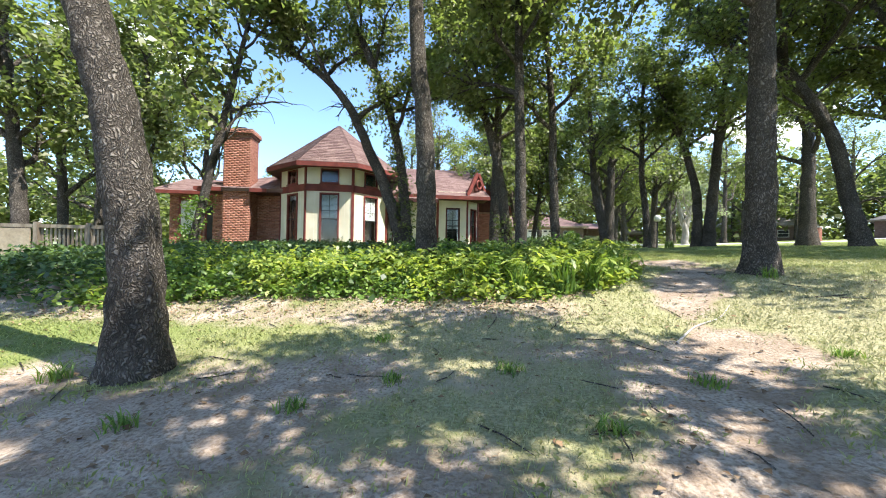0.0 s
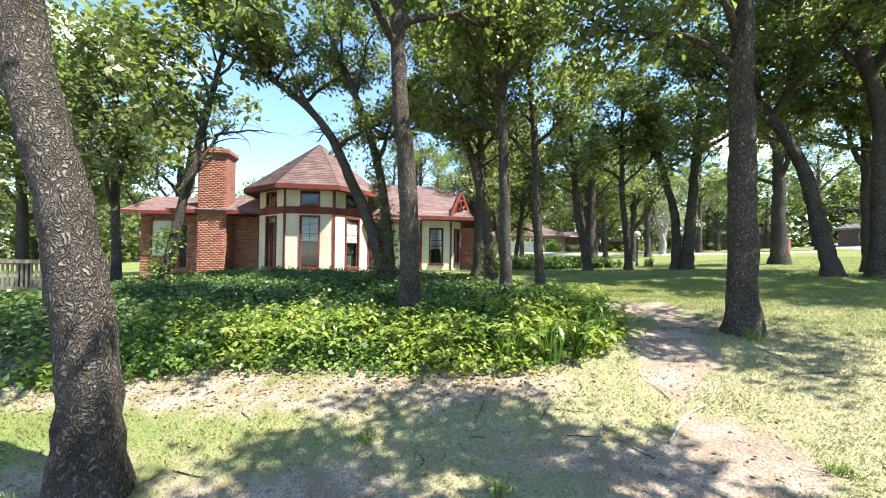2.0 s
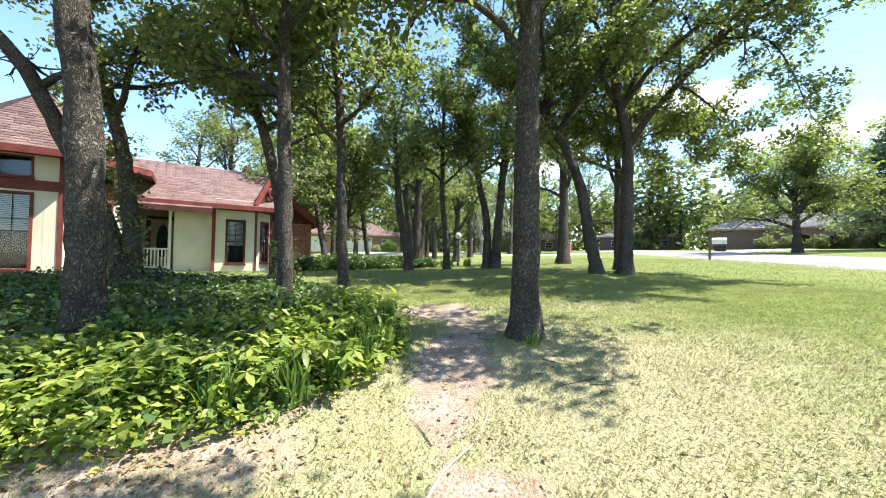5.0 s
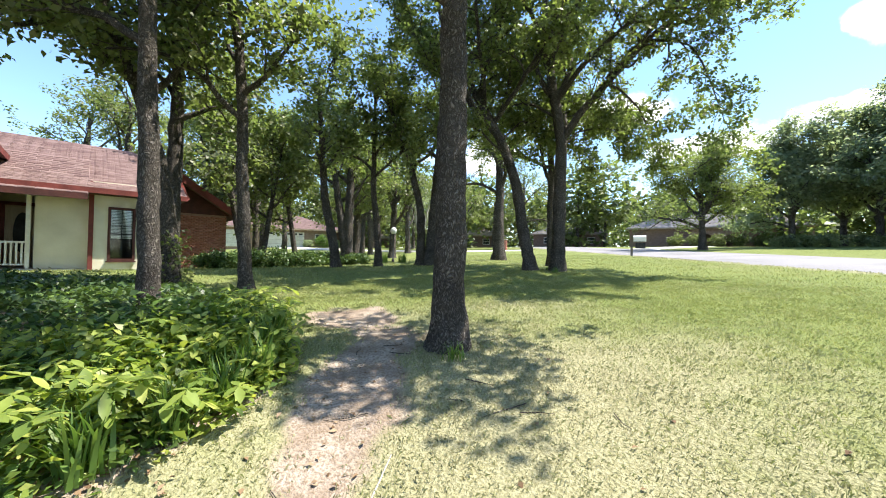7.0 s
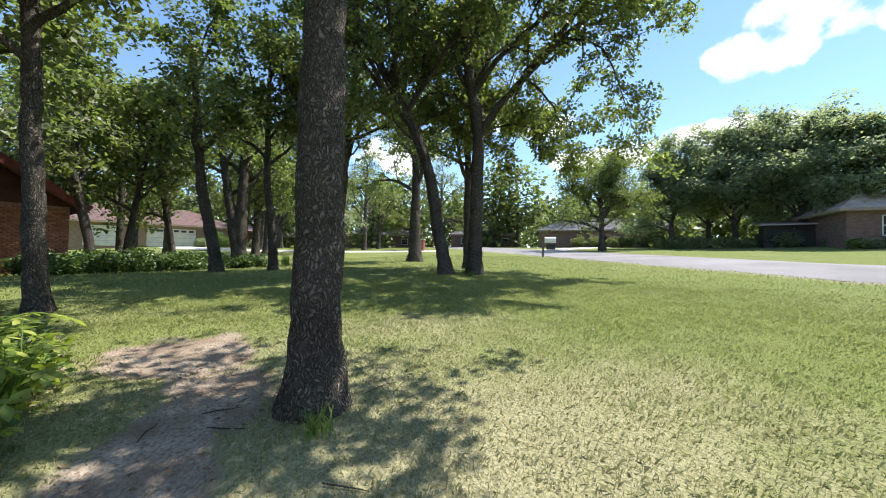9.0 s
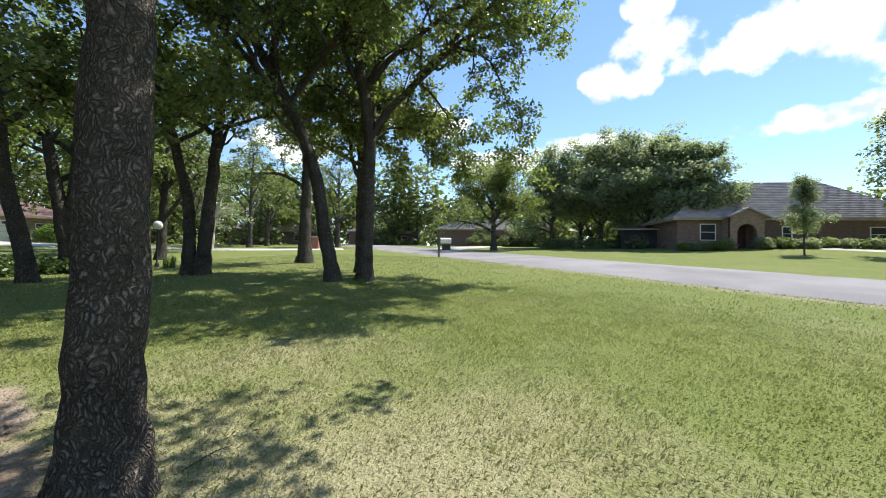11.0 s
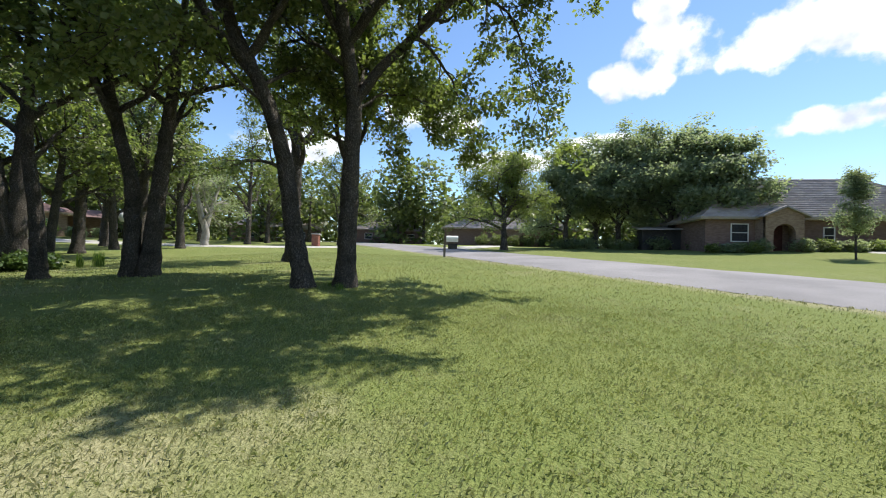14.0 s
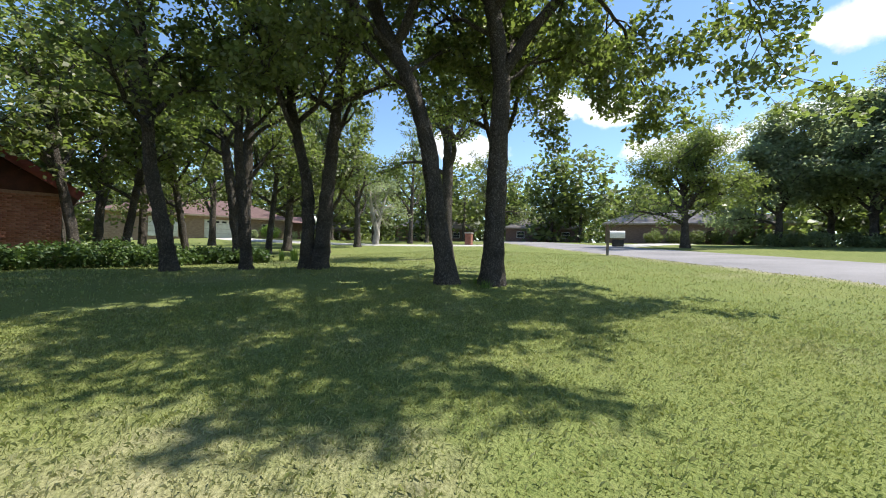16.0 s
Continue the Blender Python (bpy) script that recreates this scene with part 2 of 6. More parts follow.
def bark_material():
    """Rugged oak bark: long raised plates parted by dark furrows, with grey weathering."""
    m = bpy.data.materials.new("oak_bark")
    m.use_nodes = True
    nt = m.node_tree
    b = nt.nodes["Principled BSDF"]
    co = nt.nodes.new("ShaderNodeTexCoord")
    warp = nt.nodes.new("ShaderNodeTexNoise")
    warp.inputs["Scale"].default_value, warp.inputs["Detail"].default_value = 7.0, 4.0
    nt.links.new(co.outputs["Object"], warp.inputs["Vector"])
    mixv = nt.nodes.new("ShaderNodeMix")
    mixv.data_type, mixv.blend_type = "RGBA", "LINEAR_LIGHT"
    mixv.inputs["Factor"].default_value = 0.11
    nt.links.new(co.outputs["Object"], mixv.inputs["A"])
    nt.links.new(warp.outputs["Color"], mixv.inputs["B"])
    mp = nt.nodes.new("ShaderNodeMapping")
    mp.inputs["Scale"].default_value = (1, 1, 0.22)
    nt.links.new(mixv.outputs["Result"], mp.inputs["Vector"])
    vo = nt.nodes.new("ShaderNodeTexVoronoi")
    vo.feature = "DISTANCE_TO_EDGE"
    vo.inputs["Scale"].default_value = 40.0
    nt.links.new(mp.outputs["Vector"], vo.inputs["Vector"])
    grain = nt.nodes.new("ShaderNodeTexNoise")
    grain.inputs["Scale"].default_value, grain.inputs["Detail"].default_value = 70.0, 6.0
    nt.links.new(mp.outputs["Vector"], grain.inputs["Vector"])
    age = nt.nodes.new("ShaderNodeTexNoise")
    age.inputs["Scale"].default_value, age.inputs["Detail"].default_value = 2.2, 5.0
    nt.links.new(co.outputs["Object"], age.inputs["Vector"])
    plate = nt.nodes.new("ShaderNodeMapRange")
    plate.interpolation_type = "SMOOTHSTEP"
    plate.inputs["From Min"].default_value, plate.inputs["From Max"].default_value = -0.05, 0.42
    nt.links.new(vo.outputs["Distance"], plate.inputs["Value"])
    high = nt.nodes.new("ShaderNodeMath")
    high.operation = "MULTIPLY_ADD"
    nt.links.new(grain.outputs["Fac"], high.inputs[0])
    high.inputs[1].default_value = 0.9
    nt.links.new(plate.outputs["Result"], high.inputs[2])
    rp = nt.nodes.new("ShaderNodeValToRGB")
    rp.color_ramp.elements[0].position, rp.color_ramp.elements[1].position = 0.25, 1.5 / 1.6
    rp.color_ramp.elements[0].color, rp.color_ramp.elements[1].color = (0.055, 0.046, 0.039, 1), (0.25, 0.222, 0.192, 1)
    e = rp.color_ramp.elements.new(0.55)
    e.color = (0.125, 0.108, 0.092, 1)
    half = nt.nodes.new("ShaderNodeMath")
    half.operation = "MULTIPLY"
    half.inputs[1].default_value = 0.6
    nt.links.new(high.outputs[0], half.inputs[0])
    nt.links.new(half.outputs[0], rp.inputs["Fac"])
    tone = nt.nodes.new("ShaderNodeMapRange")
    tone.inputs["From Min"].default_value, tone.inputs["From Max"].default_value = 0.3, 0.7
    tone.inputs["To Min"].default_value, tone.inputs["To Max"].default_value = 0.72, 1.3
    nt.links.new(age.outputs["Fac"], tone.inputs["Value"])
    hs = nt.nodes.new("ShaderNodeHueSaturation")
    nt.links.new(tone.outputs["Result"], hs.inputs["Value"])
    nt.links.new(rp.outputs["Color"], hs.inputs["Color"])
    nt.links.new(hs.outputs["Color"], b.inputs["Base Color"])
    b.inputs["Roughness"].default_value, b.inputs["Specular IOR Level"].default_value = 0.95, 0.1
    bp = nt.nodes.new("ShaderNodeBump")
    bp.inputs["Strength"].default_value, bp.inputs["Distance"].default_value = 1.0, 0.03
    nt.links.new(high.outputs[0], bp.inputs["Height"])
    nt.links.new(bp.outputs["Normal"], b.inputs["Normal"])
    return m


BARK = bark_material()


# ---------- terrain ----------
def ease(a, b, x):
    t = np.clip((x - a) / (b - a), 0, 1)
    return t * t * (3 - 2 * t)


def ground_z(x, y):
    """Height of the ground: a gentle rise to the road, a low mound under the house, a dip where the walk starts."""
    x, y = np.asarray(x, float), np.asarray(y, float)
    xs = np.where(x > 45, 45 + 20 * (1 - np.exp(-np.maximum(x - 45, 0) / 20)), np.where(x < -3, -3 + (x + 3) * 0.1, x))
    z = 0.81 + 0.054 * xs + 0.009 * np.clip(y, -20, 60)
    z = z + 0.75 * np.exp(-((x + 5) / np.where(x < -5, 6.5, 10.0)) ** 2 - ((y - 15) / 9) ** 2)
    z = z + 0.2 * np.exp(-(((x - 10) / 6) ** 2 + ((y - 12.5) / 6) ** 2))
    z = z + 0.6 * np.exp(-(((x - 48) / 9) ** 2 + ((y + 10) / 12) ** 2))
    z = z + 0.95 * np.exp(-(((x - 13) / 18) ** 2 + ((y - 61) / 16) ** 2))
    z = z - 0.42 * (1 - ease(2.5, 6.3, y)) * (1 - ease(1.5, 6.5, x))
    near = 1 - ease(16, 26, np.hypot(x - 5, y - 6))
    return z + near * (0.012 * bumps(x, y, 3.1, 0.3) + 0.02 * bumps(x, y, 1.1, 1.9) - 0.02 * soil(x, y))


def gz(x, y):
    return float(ground_z(x, y))


ROAD_DIR = Vector((0.58, 0.8146, 0)).normalized()
ROAD_NOR = Vector((ROAD_DIR.y, -ROAD_DIR.x, 0))
ROAD_NEAR, ROAD_FAR = 13.5, 20.6      # distance of the road's edges from the origin, along ROAD_NOR


def bumps(x, y, s, seed=0.0):
    """A cheap smooth noise of plan coordinates, about -1 to 1."""
    return (np.sin(x * s + 1.3 * np.sin(y * s * 0.7 + seed) + seed) * np.sin(y * s * 1.1 + 1.7 * np.sin(x * s * 0.6 - seed) + 2 * seed)
            + 0.5 * np.sin(x * s * 2.3 + y * s * 1.7 + seed * 3) * np.sin(y * s * 2.9 - x * s * 1.1 + seed))


def seg_dist(x, y, pts):
    """Distance from points to a polyline in plan."""
    best = np.full(np.shape(x), 1e9)
    for (x0, y0), (x1, y1) in zip(pts[:-1], pts[1:]):
        dx, dy = x1 - x0, y1 - y0
        t = np.clip(((x - x0) * dx + (y - y0) * dy) / (dx * dx + dy * dy), 0, 1)
        best = np.minimum(best, np.hypot(x - x0 - t * dx, y - y0 - t * dy))
    return best


BED = [(-8.5, 5.2), (-4.2, 4.4), (-2.5, 4.75), (-1.3, 4.65), (0.4, 4.4), (1.3, 4.4), (2.3, 4.85), (2.75, 5.3), (2.95, 6.2), (3.2, 7.3), (3.1, 8.5), (2.5, 10.3), (1.0, 12.3), (-0.6, 13.6),
       (-3.5, 14.2), (-7.6, 14.6), (-9.6, 14.6), (-10.2, 10.0)]


def inside(x, y, poly):
    x, y = np.asarray(x, float), np.asarray(y, float)
    res = np.zeros(x.shape, bool)
    for (x0, y0), (x1, y1) in zip(poly, poly[1:] + poly[:1]):
        cross = (y0 > y) != (y1 > y)
        res ^= cross & (x < (x1 - x0) * (y - y0) / (y1 - y0 + 1e-12) + x0)
    return res


def soil(x, y):
    """0 grass to 1 bare dirt."""
    path = np.minimum(seg_dist(x, y, [(1.5, 2.2), (1.9, 2.7), (2.3, 3.0)]), seg_dist(x, y, [(3.2, 4.8), (3.75, 5.7), (4.1, 7.0)]) - 0.05)
    path = np.minimum(path, seg_dist(x, y, [(2.2, 3.0), (3.2, 4.8)]) + 0.38)
    d = 0.9 * (1 - ease(0.1, 0.85, path + 0.34 * bumps(x, y, 2.3, 0.4) + 0.12 * bumps(x, y, 6.1, 1.4)))
    near = (1 - ease(2.0, 4.6, y)) * (1 - ease(1.8, 3.6, x))
    d = np.maximum(d, near * np.clip(0.62 + 0.45 * bumps(x, y, 1.5, 1.1), 0, 1))
    d = np.maximum(d, (1 - ease(0.1, 0.9, seg_dist(x, y, [(-8, 4.7), (-2.5, 4.3), (0, 4.1), (1.2, 4.15)]))) * 0.6)
    d = np.maximum(d, 0.5 * np.clip(bumps(x, y, 0.9, 2.2) - 0.25, 0, 1) * (1 - ease(4, 7, np.hypot(x - 2, y - 4))))
    d = np.where(inside(x, y, BED), 0.95, d)
    return np.clip(d, 0, 1)


def dryness(x, y):
    """0 lush green to 1 straw-coloured grass."""
    c = np.hypot((x - 2.6) / 2.9, (y - 4.1) / 2.3)
    d = 0.9 * (1 - ease(0.5, 2.0, c)) + 0.3 * bumps(x, y, 0.55, 0.7)
    d = np.maximum(d, 0.5 * (1 - ease(0.6, 2.2, np.hypot((x - 5.6) / 1.5, (y - 5.6) / 1.1))) + 0.2 * bumps(x, y, 1.3, 0.1))
    road = x * ROAD_NOR.x + y * ROAD_NOR.y
    d = np.maximum(d, 0.75 * (1 - ease(0.2, 1.2, np.abs(road - ROAD_NEAR + 0.2))) + 0.1 * bumps(x, y, 2.0, 3.0))
    return np.clip(0.8 * d + 0.06, 0, 1)


def fast_mesh(name, verts, faces):
    """A mesh from numpy arrays; all faces have the same number of corners."""
    me = bpy.data.meshes.new(name)
    verts, faces = np.asarray(verts, np.float32), np.asarray(faces, np.int32)
    n, k = faces.shape
    me.vertices.add(len(verts))
    me.vertices.foreach_set("co", verts.ravel())
    me.loops.add(n * k)
    me.loops.foreach_set("vertex_index", faces.ravel())
    me.polygons.add(n)
    me.polygons.foreach_set("loop_start", np.arange(0, n * k, k, dtype=np.int32))
    me.update(calc_edges=True)
    return me


def link(name, me, mat, parent=None, label="", smooth=False):
    ob = new(name, me)
    if mat:
        me.materials.append(mat)
    if smooth:
        me.polygons.foreach_set("use_smooth", np.ones(len(me.polygons), bool))
    if parent:
        ob.parent = parent
        ob.matrix_parent_inverse = Matrix.Identity(4)
    if label:
        ob["label"] = label
    return ob


def thing(name, at, rz=0.0, **tags):
    ob = new(name)
    ob.empty_display_size = 0.2
    ob.matrix_world = pose(*at, 0, 0, rz)
    return tagged(ob, **tags)


def part(name, bm, mat, parent, label="", smooth=False):
    me = bpy.data.meshes.new(name)
    bm.to_mesh(me)
    bm.free()
    return link(name, me, mat, parent, label, smooth)


def box_bm(*boxes, bevel=0.0):
    """Boxes (x0, y0, z0, x1, y1, z1) in one bmesh, edges bevelled."""
    bm = bmesh.new()
    for x0, y0, z0, x1, y1, z1 in boxes:
        m = Matrix.Translation(((x0 + x1) / 2, (y0 + y1) / 2, (z0 + z1) / 2)) @ Matrix.Diagonal((abs(x1 - x0), abs(y1 - y0), abs(z1 - z0), 1))
        bmesh.ops.create_cube(bm, size=1.0, matrix=m)
    if bevel:
        bmesh.ops.bevel(bm, geom=bm.edges[:], offset=bevel, segments=2, affect="EDGES", clamp_overlap=True)
    return bm


def prism_bm(poly, z0, z1):
    """An upright prism over a plan polygon."""
    bm = bmesh.new()
    lo = [bm.verts.new((x, y, z0)) for x, y in poly]
    hi = [bm.verts.new((x, y, z1)) for x, y in poly]
    bm.faces.new(lo[::-1])
    bm.faces.new(hi)
    for i in range(len(poly)):
        j = (i + 1) % len(poly)
        bm.faces.new((lo[i], lo[j], hi[j], hi[i]))
    return bm


def slab_bm(corners, thick):
    """A slab under a face given by its corners."""
    bm = bmesh.new()
    c = [Vector(p) for p in corners]
    n = (c[1] - c[0]).cross(c[2] - c[0]).normalized()
    top = [bm.verts.new(p) for p in c]
    low = [bm.verts.new(p - n * thick) for p in c]
    bm.faces.new(top)
    bm.faces.new(low[::-1])
    for i in range(len(c)):
        j = (i + 1) % len(c)
        bm.faces.new((top[j], top[i], low[i], low[j]))
    return bm


def build_ground():
    def axis(lo, hi, f0, f1, fine):
        mid = list(np.arange(f0, f1 + 1e-6, fine))
        left, step, v = [], fine, f0
        while v > lo:
            step *= 1.12
            v -= step
            left.append(v)
        right, step, v = [], fine, f1
        while v < hi:
            step *= 1.12
            v += step
            right.append(v)
        return np.array(left[::-1] + mid + right)
    ax, ay = axis(-1500, 1500, -6, 16, 0.16), axis(-1200, 1500, -1.5, 14, 0.16)
    gx, gy = np.meshgrid(ax, ay, indexing="ij")
    z = ground_z(gx, gy)
    road = gx * ROAD_NOR.x + gy * ROAD_NOR.y
    z = z - 0.06 * (ease(ROAD_NEAR - 0.3, ROAD_NEAR + 0.4, road) * (1 - ease(ROAD_FAR - 0.4, ROAD_FAR + 0.3, road)))
    verts = np.stack([gx, gy, z], -1).reshape(-1, 3)
    ni, nj = gx.shape
    idx = np.arange(ni * nj).reshape(ni, nj)
    faces = np.stack([idx[:-1, :-1], idx[1:, :-1], idx[1:, 1:], idx[:-1, 1:]], -1).reshape(-1, 4)
    me = fast_mesh("ground", verts, faces)
    for nm, fn in (("soil", soil), ("dry", dryness)):
        at = me.attributes.new(nm, "FLOAT", "POINT")
        at.data.foreach_set("value", fn(verts[:, 0], verts[:, 1]).astype(np.float32))
    m = bpy.data.materials.new("lawn_and_soil")
    m.use_nodes = True
    nt = m.node_tree
    b = nt.nodes["Principled BSDF"]
    co = nt.nodes.new("ShaderNodeTexCoord").outputs["Object"]

    def noise_node(scale, detail=6.0):
        n = nt.nodes.new("ShaderNodeTexNoise")
        n.inputs["Scale"].default_value, n.inputs["Detail"].default_value = scale, detail
        nt.links.new(co, n.inputs["Vector"])
        return n.outputs["Fac"]

    def attr(nm):
        a = nt.nodes.new("ShaderNodeAttribute")
        a.attribute_name = nm
        return a.outputs["Fac"]

    def mixc(f, a, bb):
        n = nt.nodes.new("ShaderNodeMix")
        n.data_type = "RGBA"
        nt.links.new(f, n.inputs["Factor"])
        for s, v in (("A", a), ("B", bb)):
            if isinstance(v, tuple):
                n.inputs[s].default_value = (*v, 1)
            else:
                nt.links.new(v, n.inputs[s])
        return n.outputs["Result"]

    def rng(v, lo, hi):
        n = nt.nodes.new("ShaderNodeMapRange")
        n.interpolation_type = "SMOOTHSTEP"
        nt.links.new(v, n.inputs["Value"])
        n.inputs["From Min"].default_value, n.inputs["From Max"].default_value = lo, hi
        return n.outputs["Result"]

    def add(a, bb, k):
        n = nt.nodes.new("ShaderNodeMath")
        n.operation = "MULTIPLY_ADD"
        nt.links.new(bb, n.inputs[0])
        n.inputs[1].default_value = k
        nt.links.new(a, n.inputs[2])
        return n.outputs[0]
    big, mid, fine = noise_node(0.35), noise_node(3.5), noise_node(45.0)
    green = mixc(rng(fine, 0.3, 0.7), (0.112, 0.145, 0.042), (0.195, 0.225, 0.072))
    green = mixc(rng(big, 0.35, 0.7), green, mixc(rng(fine, 0.3, 0.7), (0.128, 0.15, 0.044), (0.215, 0.24, 0.078)))
    straw = mixc(rng(fine, 0.3, 0.7), (0.22, 0.205, 0.11), (0.36, 0.335, 0.20))
    grass = mixc(rng(add(attr("dry"), mid, 0.7), 0.45, 1.25), green, straw)
    dirt = mixc(rng(mid, 0.3, 0.7), (0.27, 0.205, 0.155), (0.45, 0.375, 0.305))
    dirt = mixc(rng(fine, 0.35, 0.75), dirt, (0.20, 0.145, 0.10))
    col = mixc(rng(add(add(attr("soil"), mid, 0.5), fine, 0.35), 0.72, 1.12), grass, dirt)
    nt.links.new(col, b.inputs["Base Color"])
    b.inputs["Roughness"].default_value = 0.95
    b.inputs["Specular IOR Level"].default_value = 0.1
    bp = nt.nodes.new("ShaderNodeBump")
    bp.inputs["Strength"].default_value, bp.inputs["Distance"].default_value = 0.7, 0.04
    nt.links.new(add(fine, mid, 1.0), bp.inputs["Height"])
    nt.links.new(bp.outputs["Normal"], b.inputs["Normal"])
    tagged(link("ground", me, m, smooth=True), "patchy green and straw lawn with bare sandy dirt", "ground", kind="structure")


build_ground()


def strip(name, pts, half, lift, mat, label, category, step=1.0, edge_noise=0.0):
    """A paved strip laid along a plan polyline, following the ground."""
    pts = [Vector((x, y, 0)) for x, y in pts]
    line = []
    for a, b in zip(pts[:-1], pts[1:]):
        n = max(1, int((b - a).length / step))
        line += [a.lerp(b, i / n) for i in range(n)]
    line.append(pts[-1])
    rows = []
    for i, p in enumerate(line):
        d = (line[min(i + 1, len(line) - 1)] - line[max(i - 1, 0)]).normalized()
        nrm = Vector((d.y, -d.x, 0))
        row = []
        for k in range(-4, 5):
            w = half * k / 4
            if abs(k) == 4:
                w += edge_noise * float(bumps(p.x, p.y, 1.7, 0.3 + k)) * (1 if k > 0 else -1)
            q = p + nrm * w
            row.append((q.x, q.y, gz(q.x, q.y) + lift - (0.05 if abs(k) == 4 else 0) + 0.03 * (1 - (k / 4) ** 2)))
        rows.append(row)
    v = np.array(rows).reshape(-1, 3)
    n = len(line)
    idx = np.arange(n * 9).reshape(n, 9)
    f = np.stack([idx[:-1, :-1], idx[1:, :-1], idx[1:, 1:], idx[:-1, 1:]], -1).reshape(-1, 4)
    return tagged(link(name, fast_mesh(name, v, f), mat, smooth=True), label, category, kind="structure")


mid = (ROAD_NEAR + ROAD_FAR) / 2
strip("road", [(ROAD_NOR.x * mid + ROAD_DIR.x * s, ROAD_NOR.y * mid + ROAD_DIR.y * s) for s in (-60, -20, 10, 40, 90)], (ROAD_FAR - ROAD_NEAR) / 2, 0.03, ASPHALT,
      "sun-bleached grey asphalt road without kerbs", "road", edge_noise=0.12)
strip("driveway", [(34.5, 31), (27, 38), (20, 47), (15, 53), (14.5, 56)], 2.2, 0.03, CONCRETE, "pale concrete driveway leading to a garage", "driveway", edge_noise=0.02)
strip("driveway", [(47, -12.5), (43.5, -11.0), (42.5, -14), (42, -22)], 0.7, 0.03, CONCRETE, "pale concrete walk along planted beds", "path", edge_noise=0.02)
strip("driveway", [(38.5, 21), (48, 21.5), (60, 23)], 2.0, 0.03, CONCRETE, "pale concrete driveway off the road", "driveway", edge_noise=0.02)


# ---------- trees ----------
def smooth_line(pts, n):
    """A polyline through the given points, resampled smoothly to n + 1 points."""
    p = np.array(pts, float)
    p = np.vstack([2 * p[0] - p[1], p, 2 * p[-1] - p[-2]])
    out = []
    segs = len(p) - 3
    for i in range(n + 1):
        s = min(i / n * segs, segs - 1e-6)
        k, t = int(s), s - int(s)
        a, b, c, d = p[k:k + 4]
        out.append(0.5 * (2 * b + (c - a) * t + (2 * a - 5 * b + 4 * c - d) * t * t + (3 * b - a - 3 * c + d) * t ** 3))
    return np.array(out)


def tube(pts, radii, sides, knob=0.0, rng=None):
    """Vertices and quads of a tapering tube; knob: uneven bark."""
    pts = np.asarray(pts, float)
    n = len(pts)
    d = np.gradient(pts, axis=0)
    d /= np.linalg.norm(d, axis=1, keepdims=True) + 1e-9
    ref = np.where(np.abs(d[:, 2:3]) > 0.9, np.array([[1.0, 0, 0]]), np.array([[0, 0, 1.0]]))
    u = np.cross(d, ref)
    u /= np.linalg.norm(u, axis=1, keepdims=True) + 1e-9
    for i in range(1, n):
        w = u[i - 1] - d[i] * np.dot(u[i - 1], d[i])
        u[i] = w / (np.linalg.norm(w) + 1e-9)
    v = np.cross(d, u)
    ang = np.linspace(0, 2 * np.pi, sides, endpoint=False)
    r = np.asarray(radii, float)[:, None] * np.ones((1, sides))
    if knob and rng is not None:
        ph = rng.uniform(0, 6, 6)
        i = np.arange(n)[:, None]
        r = r * (1 + knob * (np.sin(3 * ang + ph[0] + 0.18 * i) * 0.5 + np.sin(5 * ang + ph[1] - 0.25 * i) * 0.35 + np.sin(0.9 * i + ph[2] + 2 * ang) * 0.5)
                 + knob * 0.5 * rng.standard_normal((n, sides)))
    ring = pts[:, None, :] + r[..., None] * (np.cos(ang)[None, :, None] * u[:, None, :] + np.sin(ang)[None, :, None] * v[:, None, :])
    idx = np.arange(n * sides).reshape(n, sides)
    nx = np.roll(idx, -1, axis=1)
    f = np.stack([idx[:-1], nx[:-1], nx[1:], idx[1:]], -1).reshape(-1, 4)
    return ring.reshape(-1, 3), f


def join(parts):
    vs, fs, o = [], [], 0
    for v, f in parts:
        vs.append(v)
        fs.append(f + o)
        o += len(v)
    return np.vstack(vs), np.vstack(fs)


def leaves(rng, centres, per, sigma, size, wide=0.62, up=0.5, flat=0.7, face=0.0):
    """Small folded leaves scattered round the given centres."""
    c = np.repeat(np.asarray(centres, float), per, axis=0)
    n = len(c)
    off = rng.standard_normal((n, 3)) * sigma
    off[:, 2] *= flat
    p = c + off
    nrm = rng.standard_normal((n, 3))
    nrm[:, 2] = np.abs(nrm[:, 2]) + up
    if face:
        away = p - p.mean(axis=0)
        nrm += face * away / (np.linalg.norm(away, axis=1, keepdims=True) + 1e-6)
    nrm /= np.linalg.norm(nrm, axis=1, keepdims=True)
    a = np.cross(nrm, rng.standard_normal((n, 3)))
    a /= np.linalg.norm(a, axis=1, keepdims=True) + 1e-9
    b = np.cross(nrm, a)
    L = (size * rng.uniform(0.65, 1.35, n))[:, None]
    v = np.stack([p, p + a * L * 0.55 + b * L * wide * 0.5 + nrm * L * 0.12, p + a * L - nrm * L * 0.08, p + a * L * 0.55 - b * L * wide * 0.5 + nrm * L * 0.12], 1).reshape(-1, 3)
    f = np.arange(n * 4).reshape(n, 4)
    return v, f


def grow(rng, start, way, length, n, wig, lift):
    pts, d = [np.array(start, float)], np.array(way, float)
    d /= np.linalg.norm(d)
    for _ in range(n):
        d = d + rng.standard_normal(3) * wig + np.array([0, 0, lift])
        d /= np.linalg.norm(d)
        pts.append(pts[-1] + d * length / n)
    return np.array(pts)


